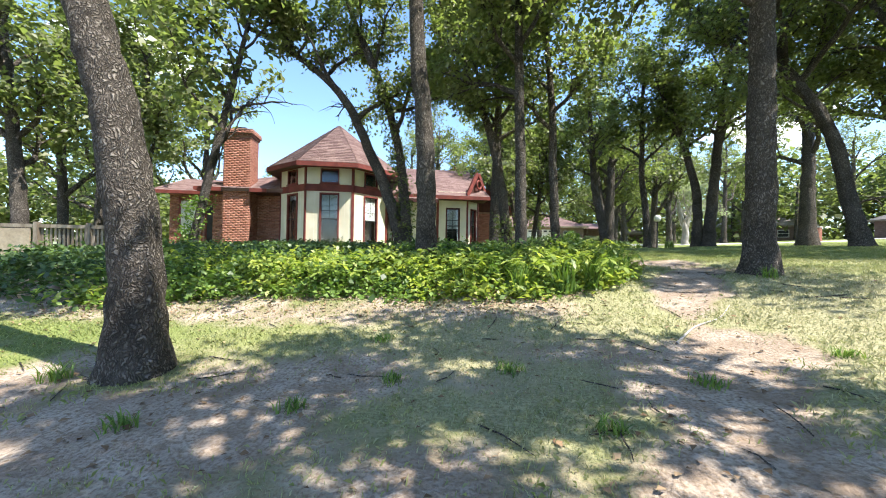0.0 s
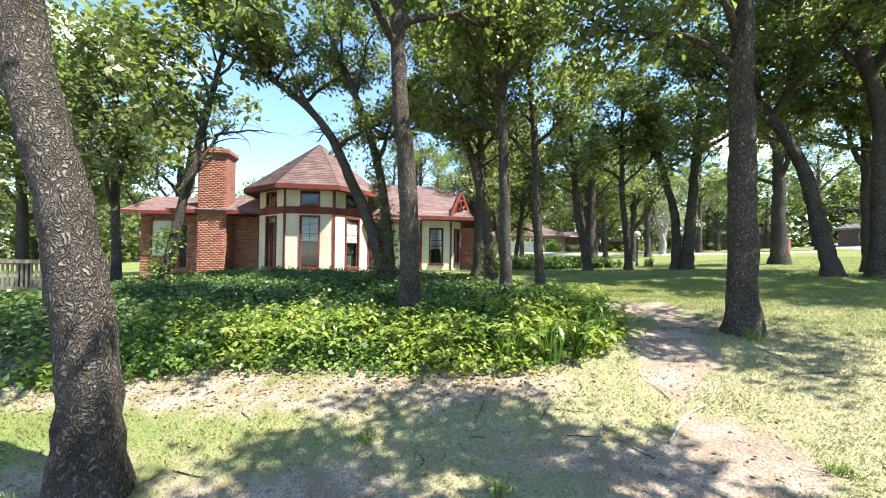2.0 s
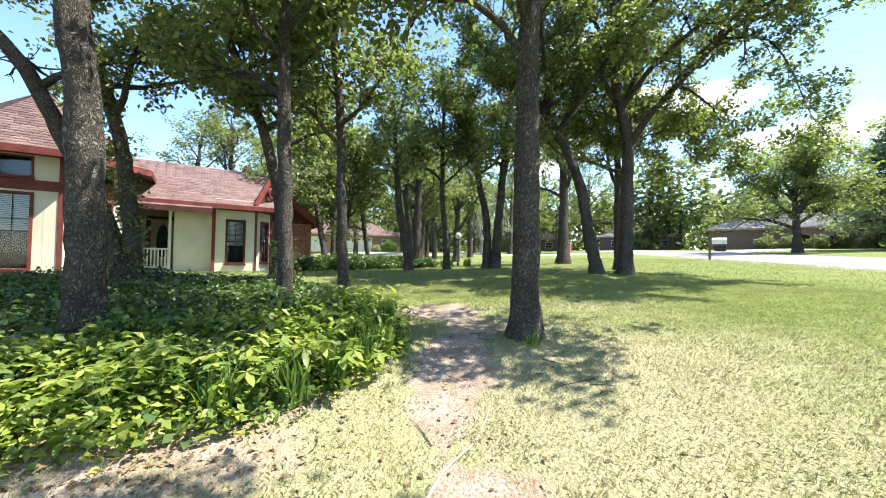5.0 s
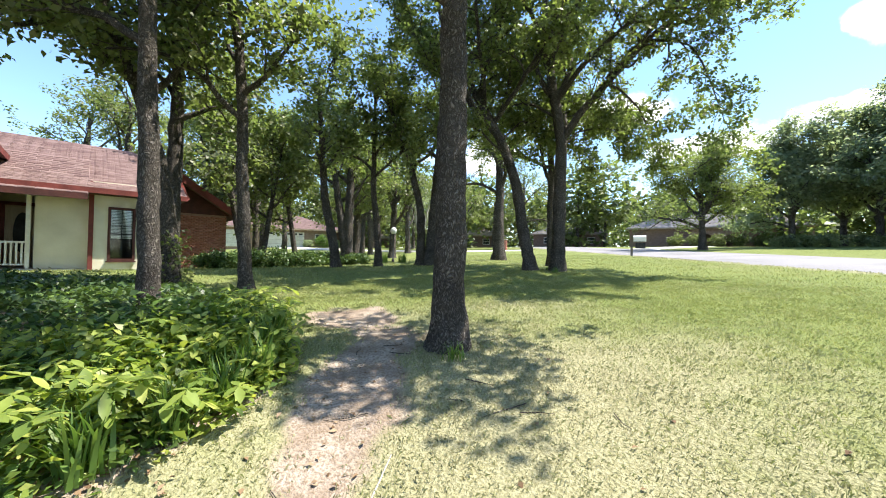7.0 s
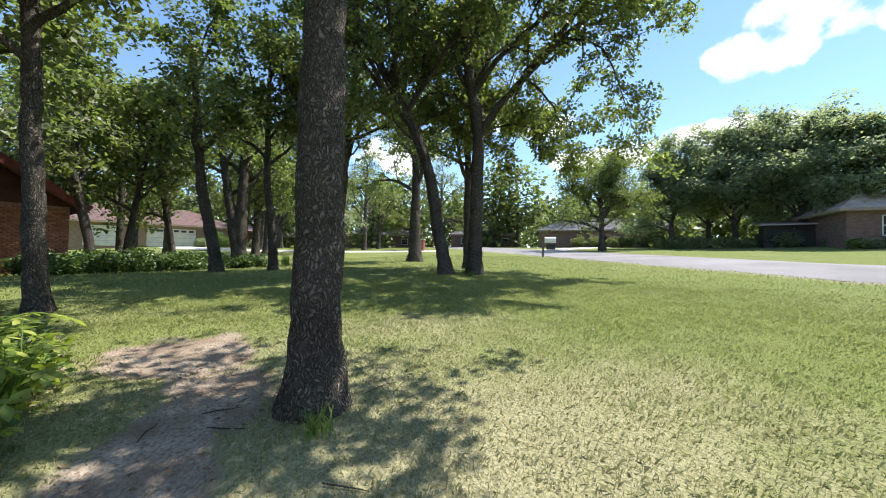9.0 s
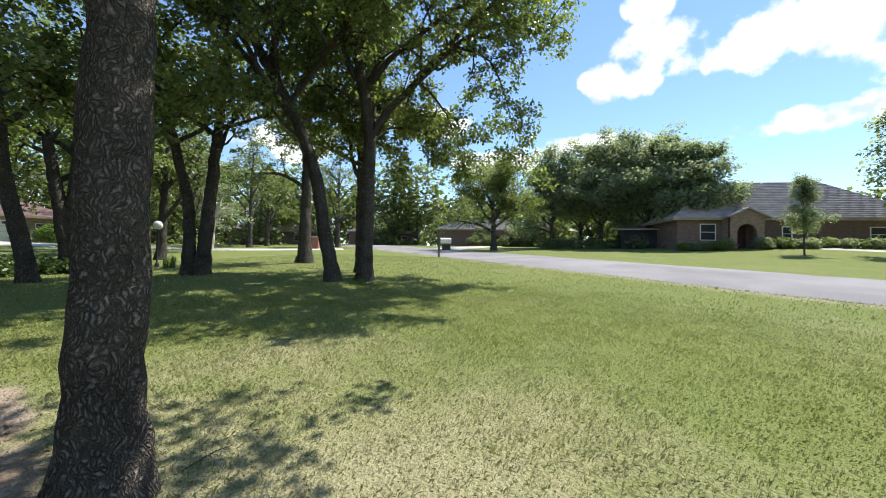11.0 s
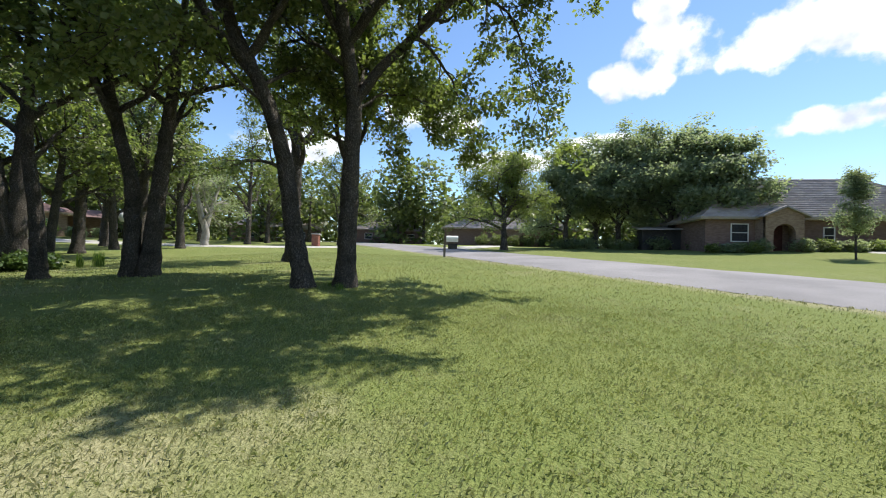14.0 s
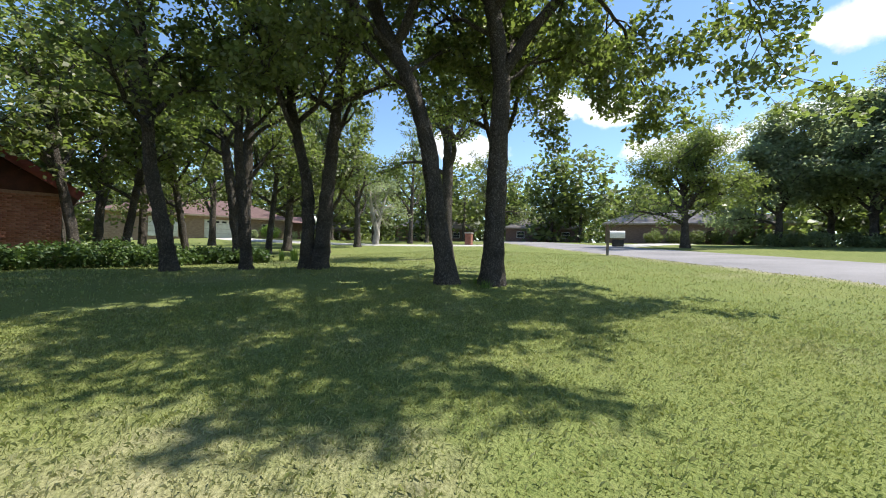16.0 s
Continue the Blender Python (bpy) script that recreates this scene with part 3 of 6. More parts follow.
def bough(rng, start, way, length, n, wig, droop):
    """A limb that climbs out of the stem, spreads and sags towards its tip."""
    pts, d = [np.array(start, float)], np.array(way, float)
    d /= np.linalg.norm(d)
    for i in range(n):
        d = d + rng.standard_normal(3) * wig + np.array([0, 0, 0.07 - 0.16 * (i / n) - droop])
        d /= np.linalg.norm(d)
        pts.append(pts[-1] + d * length / n)
    return np.array(pts)


def dress(rng, limb, ln, lr, subs, twigs, bare, droop, fine):
    """Branches and twigs along a limb: the wood's pieces and the places where leaves sit."""
    n = len(limb) - 1
    pieces, centres = [tube(limb, np.linspace(lr, lr * 0.2, n + 1), 8 if fine else 5, 0.05, rng)], []
    for s in range(subs):
        j = min(n, max(2, int(round(n * (0.25 + 0.75 * (s + rng.uniform(0, 0.9)) / subs)))))
        ahead = limb[j] - limb[j - 1]
        ahead /= np.linalg.norm(ahead) + 1e-9
        side = np.cross(ahead, (0, 0, 1)) * (1 if s % 2 else -1)
        way = ahead * 0.6 + side * rng.uniform(0.3, 1.1) + rng.standard_normal(3) * 0.35 + np.array([0, 0, 0.12])
        sl = ln * rng.uniform(0.24, 0.46)
        sl = min(sl, 1.9) if fine else sl
        sub = grow(rng, limb[j], way, sl, 5, 0.24, 0.01 - droop)
        sr = max(lr * (1 - 0.75 * j / n) * 0.55, 0.008)
        pieces.append(tube(sub, np.linspace(sr, sr * 0.3, 6), 5 if fine else 4))
        for t in range(twigs):
            q = sub[1 + int(5 * (t + rng.uniform(0.2, 1)) / (twigs + 1))]
            tw = grow(rng, q, (sub[-1] - sub[0]) / sl + rng.standard_normal(3) * 0.8, rng.uniform(0.28, 0.6) * (min(1.0, 0.4 + sl * 0.4) if fine else 0.5 + sl * 0.5), 2, 0.25, -droop)
            if fine:
                pieces.append(tube(tw, np.linspace(sr * 0.4, sr * 0.12 + 0.002, 3), 3))
            if rng.uniform() > bare:
                centres += [tw[2], tw[1] * 0.5 + tw[2] * 0.5]
        if rng.uniform() > bare:
            centres += [sub[-1], sub[4]]
    if rng.uniform() > bare:
        centres.append(limb[-1])
    return join(pieces), centres


def make_tree(at, stems, r, crown_r=3.0, first=2.6, limbs=9, leaf=0.11, per=16, twigs=4, subs=6, seed=1, mat=None, bark=None, sides=16, name="oak_tree",
              label="", flare=1.5, limb_dirs=(), lines=(), bare=0.0, category="tree", group="", droop=0.0, sigma=0.24, skip=None):
    """A tree: stems are lists of offsets from the base; limbs leave them from the height first upward; lines: limbs of known course."""
    rng = np.random.default_rng(seed)
    x, y = at
    z = gz(x, y)
    root = thing(name, (x, y, z), label=label, category=category, group=group)
    woods, centres = [], []

    def add_limb(limb, ln, lr, count):
        wood, cs = dress(rng, limb, ln, lr, count, twigs, bare, droop, sides > 9)
        link("limb", fast_mesh("limb", *wood), bark or BARK, root, smooth=True)
        centres.extend(cs)
    for si, stem in enumerate(stems):
        top = stem[-1]
        n = max(10, int(top[2] * 5))
        line = smooth_line([(0, 0, -0.15)] + list(stem) if stem[0][2] > 0.01 else stem, n)
        line[1:-1, :2] += rng.standard_normal((n - 1, 2)) * r * 0.05
        h = np.clip(line[:, 2] / top[2], 0, 1)
        rs = r * (1 if si == 0 else 0.85)
        rad = rs * (1 - 0.66 * h ** 1.4) * (1 + (flare - 1) * np.exp(-np.maximum(line[:, 2], 0) / (rs * 1.3)))
        woods.append(tube(line, rad, sides, 0.05, rng))
        jobs = []
        cnt = max(3, limbs // len(stems))
        for k in range(cnt):
            hh = (first + (top[2] - first) * ((k + rng.uniform(0, 0.8)) / cnt)) / top[2]
            jobs.append((hh, None, None))
        for spec in limb_dirs:
            if spec[0] == si:
                jobs.append(spec[1:])
        az = rng.uniform(0, 6.28)
        for hh, way, ln in jobs:
            i = min(n - 1, max(1, int(np.searchsorted(line[:, 2], hh * top[2]))))
            az += 2.4 + rng.uniform(-0.5, 0.5)
            if way is None:
                el = radians(rng.uniform(18, 52) + 22 * hh)
                way = (math.cos(az) * math.cos(el), math.sin(az) * math.cos(el), math.sin(el))
                ln = crown_r * rng.uniform(0.75, 1.15) * (1.15 - 0.5 * hh)
            add_limb(bough(rng, line[i], way, ln, 10, 0.17, droop), ln, min(rad[i] * 0.62, 0.035 + ln * 0.022), subs)
    for pts, lr in lines:
        limb = smooth_line(pts, 14)
        limb[2:] += np.cumsum(rng.standard_normal((13, 3)) * 0.03, axis=0)
        ln = float(np.linalg.norm(np.diff(limb, axis=0), axis=1).sum())
        add_limb(limb, min(ln, 4.2), lr, int(subs * max(1.0, ln / 3.0)) + 4)
    v, f = join(woods)
    link("trunk", fast_mesh("trunk", v, f), bark or BARK, root, smooth=True)
    if centres:
        c = np.array(centres)
        c = c[c[:, 2] > 1.6]
        if skip is not None:
            c = c[~skip(c[:, 0] + x, c[:, 1] + y, c[:, 2] + z)]
        v, f = leaves(rng, c, per, sigma, leaf, up=0.7, flat=0.65, face=0.5)
        link("crown", fast_mesh("crown", v, f), mat or OAK_LEAF, root)
    return root


GROVE = "oaks on the lawn"


def stem(lean, height, n=3, curve=0.0):
    """A plain stem: leaning by lean (dx, dy) at the top."""
    return [(0, 0, -0.15)] + [(lean[0] * (i / n) ** (1 + curve), lean[1] * (i / n) ** (1 + curve), height * i / n) for i in range(1, n + 1)]


OAK = "oak with rugged grey-brown bark and gappy green crown"
OAKS = [
    # at, stems, radius, crown radius, first limb, limbs, seed, label
    ((-2.38, 2.9), [[(0, 0, -0.15), (-0.03, 0, 0.9), (-0.22, 0.03, 2.0), (-0.5, 0.08, 2.8), (-0.85, 0.2, 4.2), (-1.0, 0.5, 7.2)]], 0.185, 3.2, 3.9, 10, 11, "leaning oak with rugged dark bark beside the plant bed"),
    ((-0.25, 6.1), [[(0, 0, -0.15), (-0.02, 0, 1.2), (-0.1, 0, 2.6), (-0.25, 0, 4.2), (-0.3, 0.2, 8.0)]], 0.165, 2.9, 4.4, 9, 12, "straight oak rising out of the creeper bed"),
    ((-1.2, 11.2), [[(0, 0, -0.15), (-0.4, 0, 1.3), (-1.05, 0, 2.9), (-2.05, 0, 4.8), (-4.0, 0.2, 6.4), (-5.2, 0.3, 7.0)], [(0.1, 0, -0.15), (0.0, 0, 1.3), (-0.25, 0, 3.2), (-0.85, 0, 5.2), (-1.9, 0.2, 7.6)]], 0.19, 2.8, 3.6, 12, 13, "two-stemmed oak leaning over the turret"),
    ((1.66, 7.85), [[(0, 0, -0.15), (-0.05, 0, 2.0), (-0.12, 0, 4.5), (-0.1, 0.3, 8.0)]], 0.125, 2.6, 3.4, 8, 14, "slender straight oak at the edge of the bed"),
    ((1.85, 11.0), [[(0, 0, -0.15), (-0.15, 0, 1.8), (-0.6, 0, 3.7), (-1.2, 0, 5.3), (-2.1, 0.4, 7.6)]], 0.15, 2.8, 3.2, 9, 15, "oak leaning towards the house"),
    ((1.75, 13.0), [stem((0.1, 0.2), 7.5)], 0.2, 2.8, 3.4, 9, 16, "thick oak in front of the porch wing"),
    ((3.05, 10.05), [[(0, 0, -0.15), (-0.12, 0, 2.2), (-0.2, 0, 4.2), (-0.5, 0.2, 7.8)]], 0.125, 2.6, 3.2, 8, 17, "slender oak with a slightly bent trunk"),
    ((4.35, 5.1), [[(0, 0, -0.15), (0.03, 0, 1.5), (0.05, 0.02, 3.2), (0.0, 0.0, 5.5), (-0.2, 0.1, 8.8)]], 0.175, 1.9, 5.2, 5, 18, "tall straight oak with ridged bark beside the worn dirt"),
    ((6.95, 16.1), [[(0, 0, -0.15), (-0.15, 0, 1.0), (-0.5, 0.1, 3.0), (-0.8, 0.1, 7.0)]], 0.18, 2.9, 3.0, 9, 19, OAK),
    ((9.6, 22.0), [stem((0.2, 0), 8.0), stem((-1.0, 0.3), 7.0)], 0.3, 3.6, 3.2, 12, 20, "thick old oak with two stems"),
    ((8.7, 16.0), [[(0, 0, -0.15), (-0.1, 0, 1.6), (-0.3, 0, 3.4), (-0.3, 0, 7.2)]], 0.15, 2.8, 3.2, 9, 21, OAK),
    ((10.25, 14.6), [stem((0.5, -0.3), 7.4), [(-0.28, 0.2, -0.15), (-0.3, 0.2, 2.0), (-0.7, 0.5, 4.5), (-1.0, 0.8, 7.0)]], 0.21, 3.7, 3.2, 13, 22, "oak with twin trunks standing close together"),
    ((17.6, 18.2), [stem((0.3, 0.3), 9.0)], 0.34, 4.2, 3.6, 11, 23, "thick oak near the road bend"),
    ((11.15, 9.95), [[(0, 0, -0.15), (-0.12, 0.16, 1.0), (-0.36, 0.48, 3.1), (-0.75, 0.95, 4.6), (-1.7, 2.1, 7.4), (-2.1, 2.6, 9.4)]], 0.185, 4.0, 4.3, 9, 24, "oak leaning away from its straight neighbour"),
    ((11.95, 9.55), [[(0, 0, -0.15), (0.04, -0.03, 2.0), (0.06, -0.03, 4.3), (-0.15, 0.12, 5.8), (-0.35, 0.3, 7.8), (-0.3, 0.3, 10.6)]], 0.21, 3.8, 5.2, 9, 25, "forked oak with a long limb reaching towards the road"),
    ((14.2, 11.6), [stem((0.1, 0.2), 8.4)], 0.17, 3.8, 3.0, 11, 26, OAK),
]
LIMB_SPECS = {22: [(1, 0.5, (-0.8, -0.3, 0.6), 3.4)]}
LIMB_LINES = {
    25: [([(0.05, -0.03, 4.2), (0.55, -0.7, 5.4), (1.25, -1.55, 6.7), (2.0, -2.5, 7.7), (2.9, -3.6, 8.3), (3.6, -4.5, 8.3)], 0.13),
         ([(1.6, -2.0, 7.2), (2.3, -2.8, 6.9), (2.8, -3.3, 5.7), (3.0, -3.6, 4.4)], 0.045),
         ([(0.9, -1.1, 6.0), (2.0, -1.3, 5.7), (3.0, -1.5, 4.9), (3.5, -1.7, 4.2)], 0.045),
         ([(0.05, -0.03, 4.6), (0.8, 0.5, 5.0), (1.9, 1.0, 5.0), (2.8, 1.2, 4.4)], 0.05),
         ([(-0.1, 0.1, 5.5), (0.1, -1.3, 6.6), (0.0, -2.8, 7.2), (-0.2, -4.0, 7.2)], 0.09),
         ([(0.9, -1.1, 6.1), (1.0, -2.6, 7.2), (0.9, -4.0, 7.9), (0.8, -5.2, 7.9)], 0.07),
         ([(0.05, 0.0, 4.0), (0.7, -0.3, 4.6), (1.5, -0.8, 4.7), (2.2, -1.3, 4.2)], 0.045),
         ([(0.1, -0.2, 4.6), (0.9, 0.3, 5.4), (1.9, 0.4, 5.8), (3.0, 0.2, 5.6)], 0.05),
         ([(-0.05, 0.05, 5.0), (-0.3, 0.9, 5.6), (-0.2, 1.9, 5.8), (0.2, 2.9, 5.4)], 0.05)],
    24: [([(-0.7, 0.9, 4.4), (-1.7, 1.6, 5.8), (-2.7, 2.2, 7.2), (-3.6, 2.6, 8.0)], 0.10),
         ([(-0.8, 1.0, 4.8), (-0.8, -0.7, 6.0), (-0.9, -2.1, 6.9), (-1.2, -3.3, 7.1)], 0.08),
         ([(-1.0, 1.2, 5.4), (-2.2, 0.0, 6.4), (-3.6, -1.4, 7.2), (-4.4, -2.6, 7.4)], 0.07),
         ([(-0.5, 0.7, 3.8), (-1.5, 0.9, 4.4), (-2.6, 1.2, 4.4), (-3.3, 1.4, 3.9)], 0.045),
         ([(-0.6, 0.8, 4.2), (0.1, 0.9, 5.0), (0.7, 0.6, 5.2), (1.1, 0.2, 4.7)], 0.045),
         ([(-1.2, 1.4, 5.8), (-0.5, 1.6, 6.6), (0.3, 1.5, 6.9), (1.0, 1.2, 6.6)], 0.05)],
    18: [([(0.05, 0.0, 4.6), (1.0, -0.6, 5.4), (2.2, -1.35, 5.9), (3.7, -2.2, 6.0)], 0.07),
         ([(0.0, 0.0, 5.6), (1.2, -0.2, 6.6), (2.6, -0.8, 7.4), (3.6, -1.2, 7.6)], 0.06),
         ([(0.0, 0.0, 3.7), (-0.75, 0.2, 4.15), (-1.5, 0.4, 4.3), (-2.5, 0.5, 4.8)], 0.05),
         ([(0.0, 0.0, 4.1), (-0.7, -0.3, 4.7), (-1.4, -0.3, 5.2), (-2.3, -0.1, 5.5)], 0.05)],
}


def open_sky(x, y, z):
    """No leaves in the clear gap above the turret and chimney."""
    return (np.abs((x / np.maximum(y, 0.1)) + 0.445) < 0.18) & (y > 4) & (y < 18) & (z < 1.4 + 0.46 * y)


for at, stems, r, cr, first, limbs, seed, label in OAKS:
    make_tree(at, stems, r, cr * 1.1, first, int(limbs * (1.4 if at[1] < 13 else 1.1)), seed=seed, label=label, group=GROVE, limb_dirs=LIMB_SPECS.get(seed, ()), lines=LIMB_LINES.get(seed, ()), sides=26 if seed in (11, 12, 18, 24, 25) else 12 if at[1] < 13 else 9,
              skip=open_sky if seed < 16 else None, per=19 if seed == 25 else 15 if seed == 24 else 8 if at[1] > 13 else 11, leaf=0.125 if at[1] < 13 else 0.15, sigma=0.13 if at[1] < 13 else 0.14, twigs=4, subs=8, droop=0.02)

# unseen trees added behind the start of the walk, to cast shade on the dirt
for i, (at, cr, h) in enumerate([((4.1, 1.1), 2.4, 7.4), ((2.3, -0.1), 2.6, 7.6), ((-0.3, -1.4), 2.6, 8.0)]):
    make_tree(at, [stem((0.2, 0.2), h)], 0.17, cr, 3.4, 9, seed=40 + i, label="unseen oak added to shade the worn ground", group=GROVE, sides=10, per=8, sigma=0.12, leaf=0.125, subs=7)

# trees round and behind the house
for i, (at, r, cr, h, lean) in enumerate([((-7.2, 10.4), 0.13, 2.4, 7.5, (1.5, 0.4)), ((-10.6, 13.2), 0.15, 2.8, 7.5, (-0.3, 0)), ((-12.0, 10.5), 0.2, 3.2, 8.5, (-1.6, 0.5)), ((-14.5, 14.0), 0.18, 3.4, 8.5, (-0.4, 0)),
                                          ((-17.5, 18.5), 0.22, 4.0, 9.0, (0.3, 0)), ((-16.0, 24.0), 0.25, 4.5, 10.0, (0.5, 0)), ((-22.0, 15.0), 0.25, 4.5, 10.0, (0, 0)), ((-23.0, 26.0), 0.25, 5.0, 11.0, (0, 0)),
                                          ((4.6, 22.5), 0.17, 3.2, 7.5, (-1.4, 0.5)), ((5.6, 24.5), 0.16, 3.2, 7.0, (1.0, 0)), ((3.4, 27.5), 0.2, 3.8, 8.5, (-0.6, 0)), ((14.5, 33.0), 0.3, 4.6, 9.5, (0.3, 0)), ((18.5, 41.0), 0.26, 4.4, 9.0, (0.3, 0)), ((-1.0, 31.0), 0.25, 4.6, 10.0, (0.3, 0)), ((-7.5, 33.0), 0.25, 3.4, 4.8, (0.3, 0)), ((4.0, 35.0), 0.25, 4.6, 10.0, (0.3, 0)), ((-13.5, 31.0), 0.25, 3.6, 5.2, (0.3, 0)), ((20.5, 47.0), 0.28, 4.8, 8.5, (0.3, 0)), ((25.0, 53.0), 0.28, 5.0, 9.0, (0, 0)), ((31.0, 51.0), 0.28, 5.0, 8.5, (0, 0)), ((36.5, 46.0), 0.28, 4.6, 8.0, (0, 0)), ((15.5, 28.0), 0.26, 4.2, 8.5, (0.3, 0)), ((28.5, 60.0), 0.28, 5.0, 9.0, (0, 0)),
                                          ((7.5, 36.0), 0.26, 4.6, 10.5, (0.3, 0)), ((11.0, 44.0), 0.28, 4.8, 11.0, (0, 0)), ((-4.0, 39.0), 0.26, 5.0, 11.0, (0.3, 0)), ((1.0, 46.0), 0.28, 5.0, 11.5, (0, 0)), ((21.5, 36.0), 0.28, 4.6, 10.5, (-0.3, 0)), ((31.5, 42.5), 0.28, 4.8, 11.0, (0.2, 0)), ((39.0, 36.0), 0.28, 4.4, 9.5, (0, 0)),
                                          ((8.0, 26.5), 0.17, 3.4, 7.5, (-1.2, 0)), ((12.5, 30.0), 0.2, 3.8, 8.0, (0.6, 0)), ((6.2, 30.5), 0.2, 3.8, 8.5, (0, 0)), ((17.5, 36.5), 0.24, 4.2, 9.0, (-0.5, 0))]):
    make_tree(at, [stem(lean, h)], r, cr * 1.15, 2.3, seed=60 + i, label="oak with dark trunk and dense green crown", group="oaks round the house", sides=9, leaf=0.21, per=9, sigma=0.23, limbs=10, twigs=3, subs=7,
              mat=OAK_LEAF_DARK if i % 2 else OAK_LEAF, skip=open_sky)
make_tree((25.5, 40.0), [[(0, 0, -0.15), (0.1, 0, 1.5), (-0.4, 0, 2.9), (-0.9, 0, 5.5)], [(0.1, 0, 1.3), (0.4, 0, 3.0), (1.2, 0, 5.8)]], 0.34, 3.8, 2.2, 12, seed=80, label="half-dead tree with pale bare limbs and thin foliage",
          bark=BARK_PALE, mat=HAZED_LEAF, leaf=0.2, per=8, bare=0.55, sides=10, name="dead_tree", flare=1.15)
make_tree((40.0, 15.6), [stem((0.1, 0.3), 5.6)], 0.3, 6.2, 1.7, 18, seed=81, label="rounded light-green shade tree in a front yard", mat=PEAR_LEAF, leaf=0.2, per=14, sigma=0.28, sides=9, name="shade_tree", subs=9)
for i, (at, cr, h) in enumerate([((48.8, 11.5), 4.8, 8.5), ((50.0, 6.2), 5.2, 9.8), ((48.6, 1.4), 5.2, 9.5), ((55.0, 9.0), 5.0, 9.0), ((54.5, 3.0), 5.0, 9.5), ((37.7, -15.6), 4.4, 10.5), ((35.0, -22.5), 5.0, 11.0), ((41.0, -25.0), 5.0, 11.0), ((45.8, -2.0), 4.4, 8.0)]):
    make_tree(at, [stem((0.4, 0.2), h)], 0.26, cr, 1.6, 22, seed=90 + i, label="tall broad tree with dense crown paled grey-green by haze", group="tall trees over the road", mat=HAZED_LEAF, leaf=0.3, per=11, sigma=0.40, sides=8, subs=8, twigs=4)
make_tree((37.8, -7.8), [stem((0.1, 0.1), 4.9)], 0.06, 1.25, 1.1, 22, seed=110, label="young staked sapling on the far lawn", mat=HAZED_LEAF, leaf=0.12, per=6, sigma=0.14, sides=8, name="sapling", flare=1.1)


def far_woods():
    """Distant belt of trees round the place."""
    rng = np.random.default_rng(5)
    near, far, trunks = [], [], []
    for az in np.arange(-75, 140, 2.7):
        for ring in range(2):
            a = radians(az + rng.uniform(-1, 1))
            d = rng.uniform(62, 82) if ring == 0 else rng.uniform(95, 130)
            if 92 < az < 124 and ring == 0:
                d = rng.uniform(75, 95)
            x, y = 4 + d * math.sin(a), 4 + d * math.cos(a)
            if -2 < x < 30 and 50 < y < 74:
                y += 24
            h, w = (rng.uniform(11, 15.5) if az < 62 else rng.uniform(8, 11)), rng.uniform(4.0, 6.0)
            z = gz(x, y)
            trunks.append(tube([(x, y, z - 0.2), (x + 0.2, y, z + h * 0.6)], [0.3, 0.15], 5))
            m = 120 if ring == 0 else 60
            u = rng.standard_normal((m, 3))
            u /= np.linalg.norm(u, axis=1, keepdims=True)
            rad = rng.uniform(0.55, 1.0, m)[:, None]
            c = u * rad * np.array([w, w, h * 0.45]) + np.array([x, y, z + h * rng.uniform(0.48, 0.6)])
            belt = far if ring else near
            belt.append(c[c[:, 2] > z + 0.3])
            if ring:
                belt.append(np.array([x, y, z + 2.6]) + rng.uniform(-1, 1, (60, 3)) * np.array([4.5, 4.5, 2.6]))
            elif rng.uniform() < 0.5:
                belt.append(np.array([x, y, z + 1.0]) + rng.standard_normal((24, 3)) * np.array([2.2, 2.2, 0.8]))
    v, f = join([leaves(rng, np.vstack(near), 8, 0.62, 0.78, 0.8, up=0.7), leaves(rng, np.vstack(far), 4, 0.9, 1.25, 0.85, up=0.7)])
    root = thing("far_woods", (0, 0, 0), label="distant belt of trees along the horizon", category="trees", kind="stuff")
    tagged(link("foliage", fast_mesh("foliage", v, f), OAK_LEAF_DARK, root), kind="stuff")
    v, f = join(trunks)
    tagged(link("trunks", fast_mesh("trunks", v, f), BARK, root), kind="stuff")


far_woods()

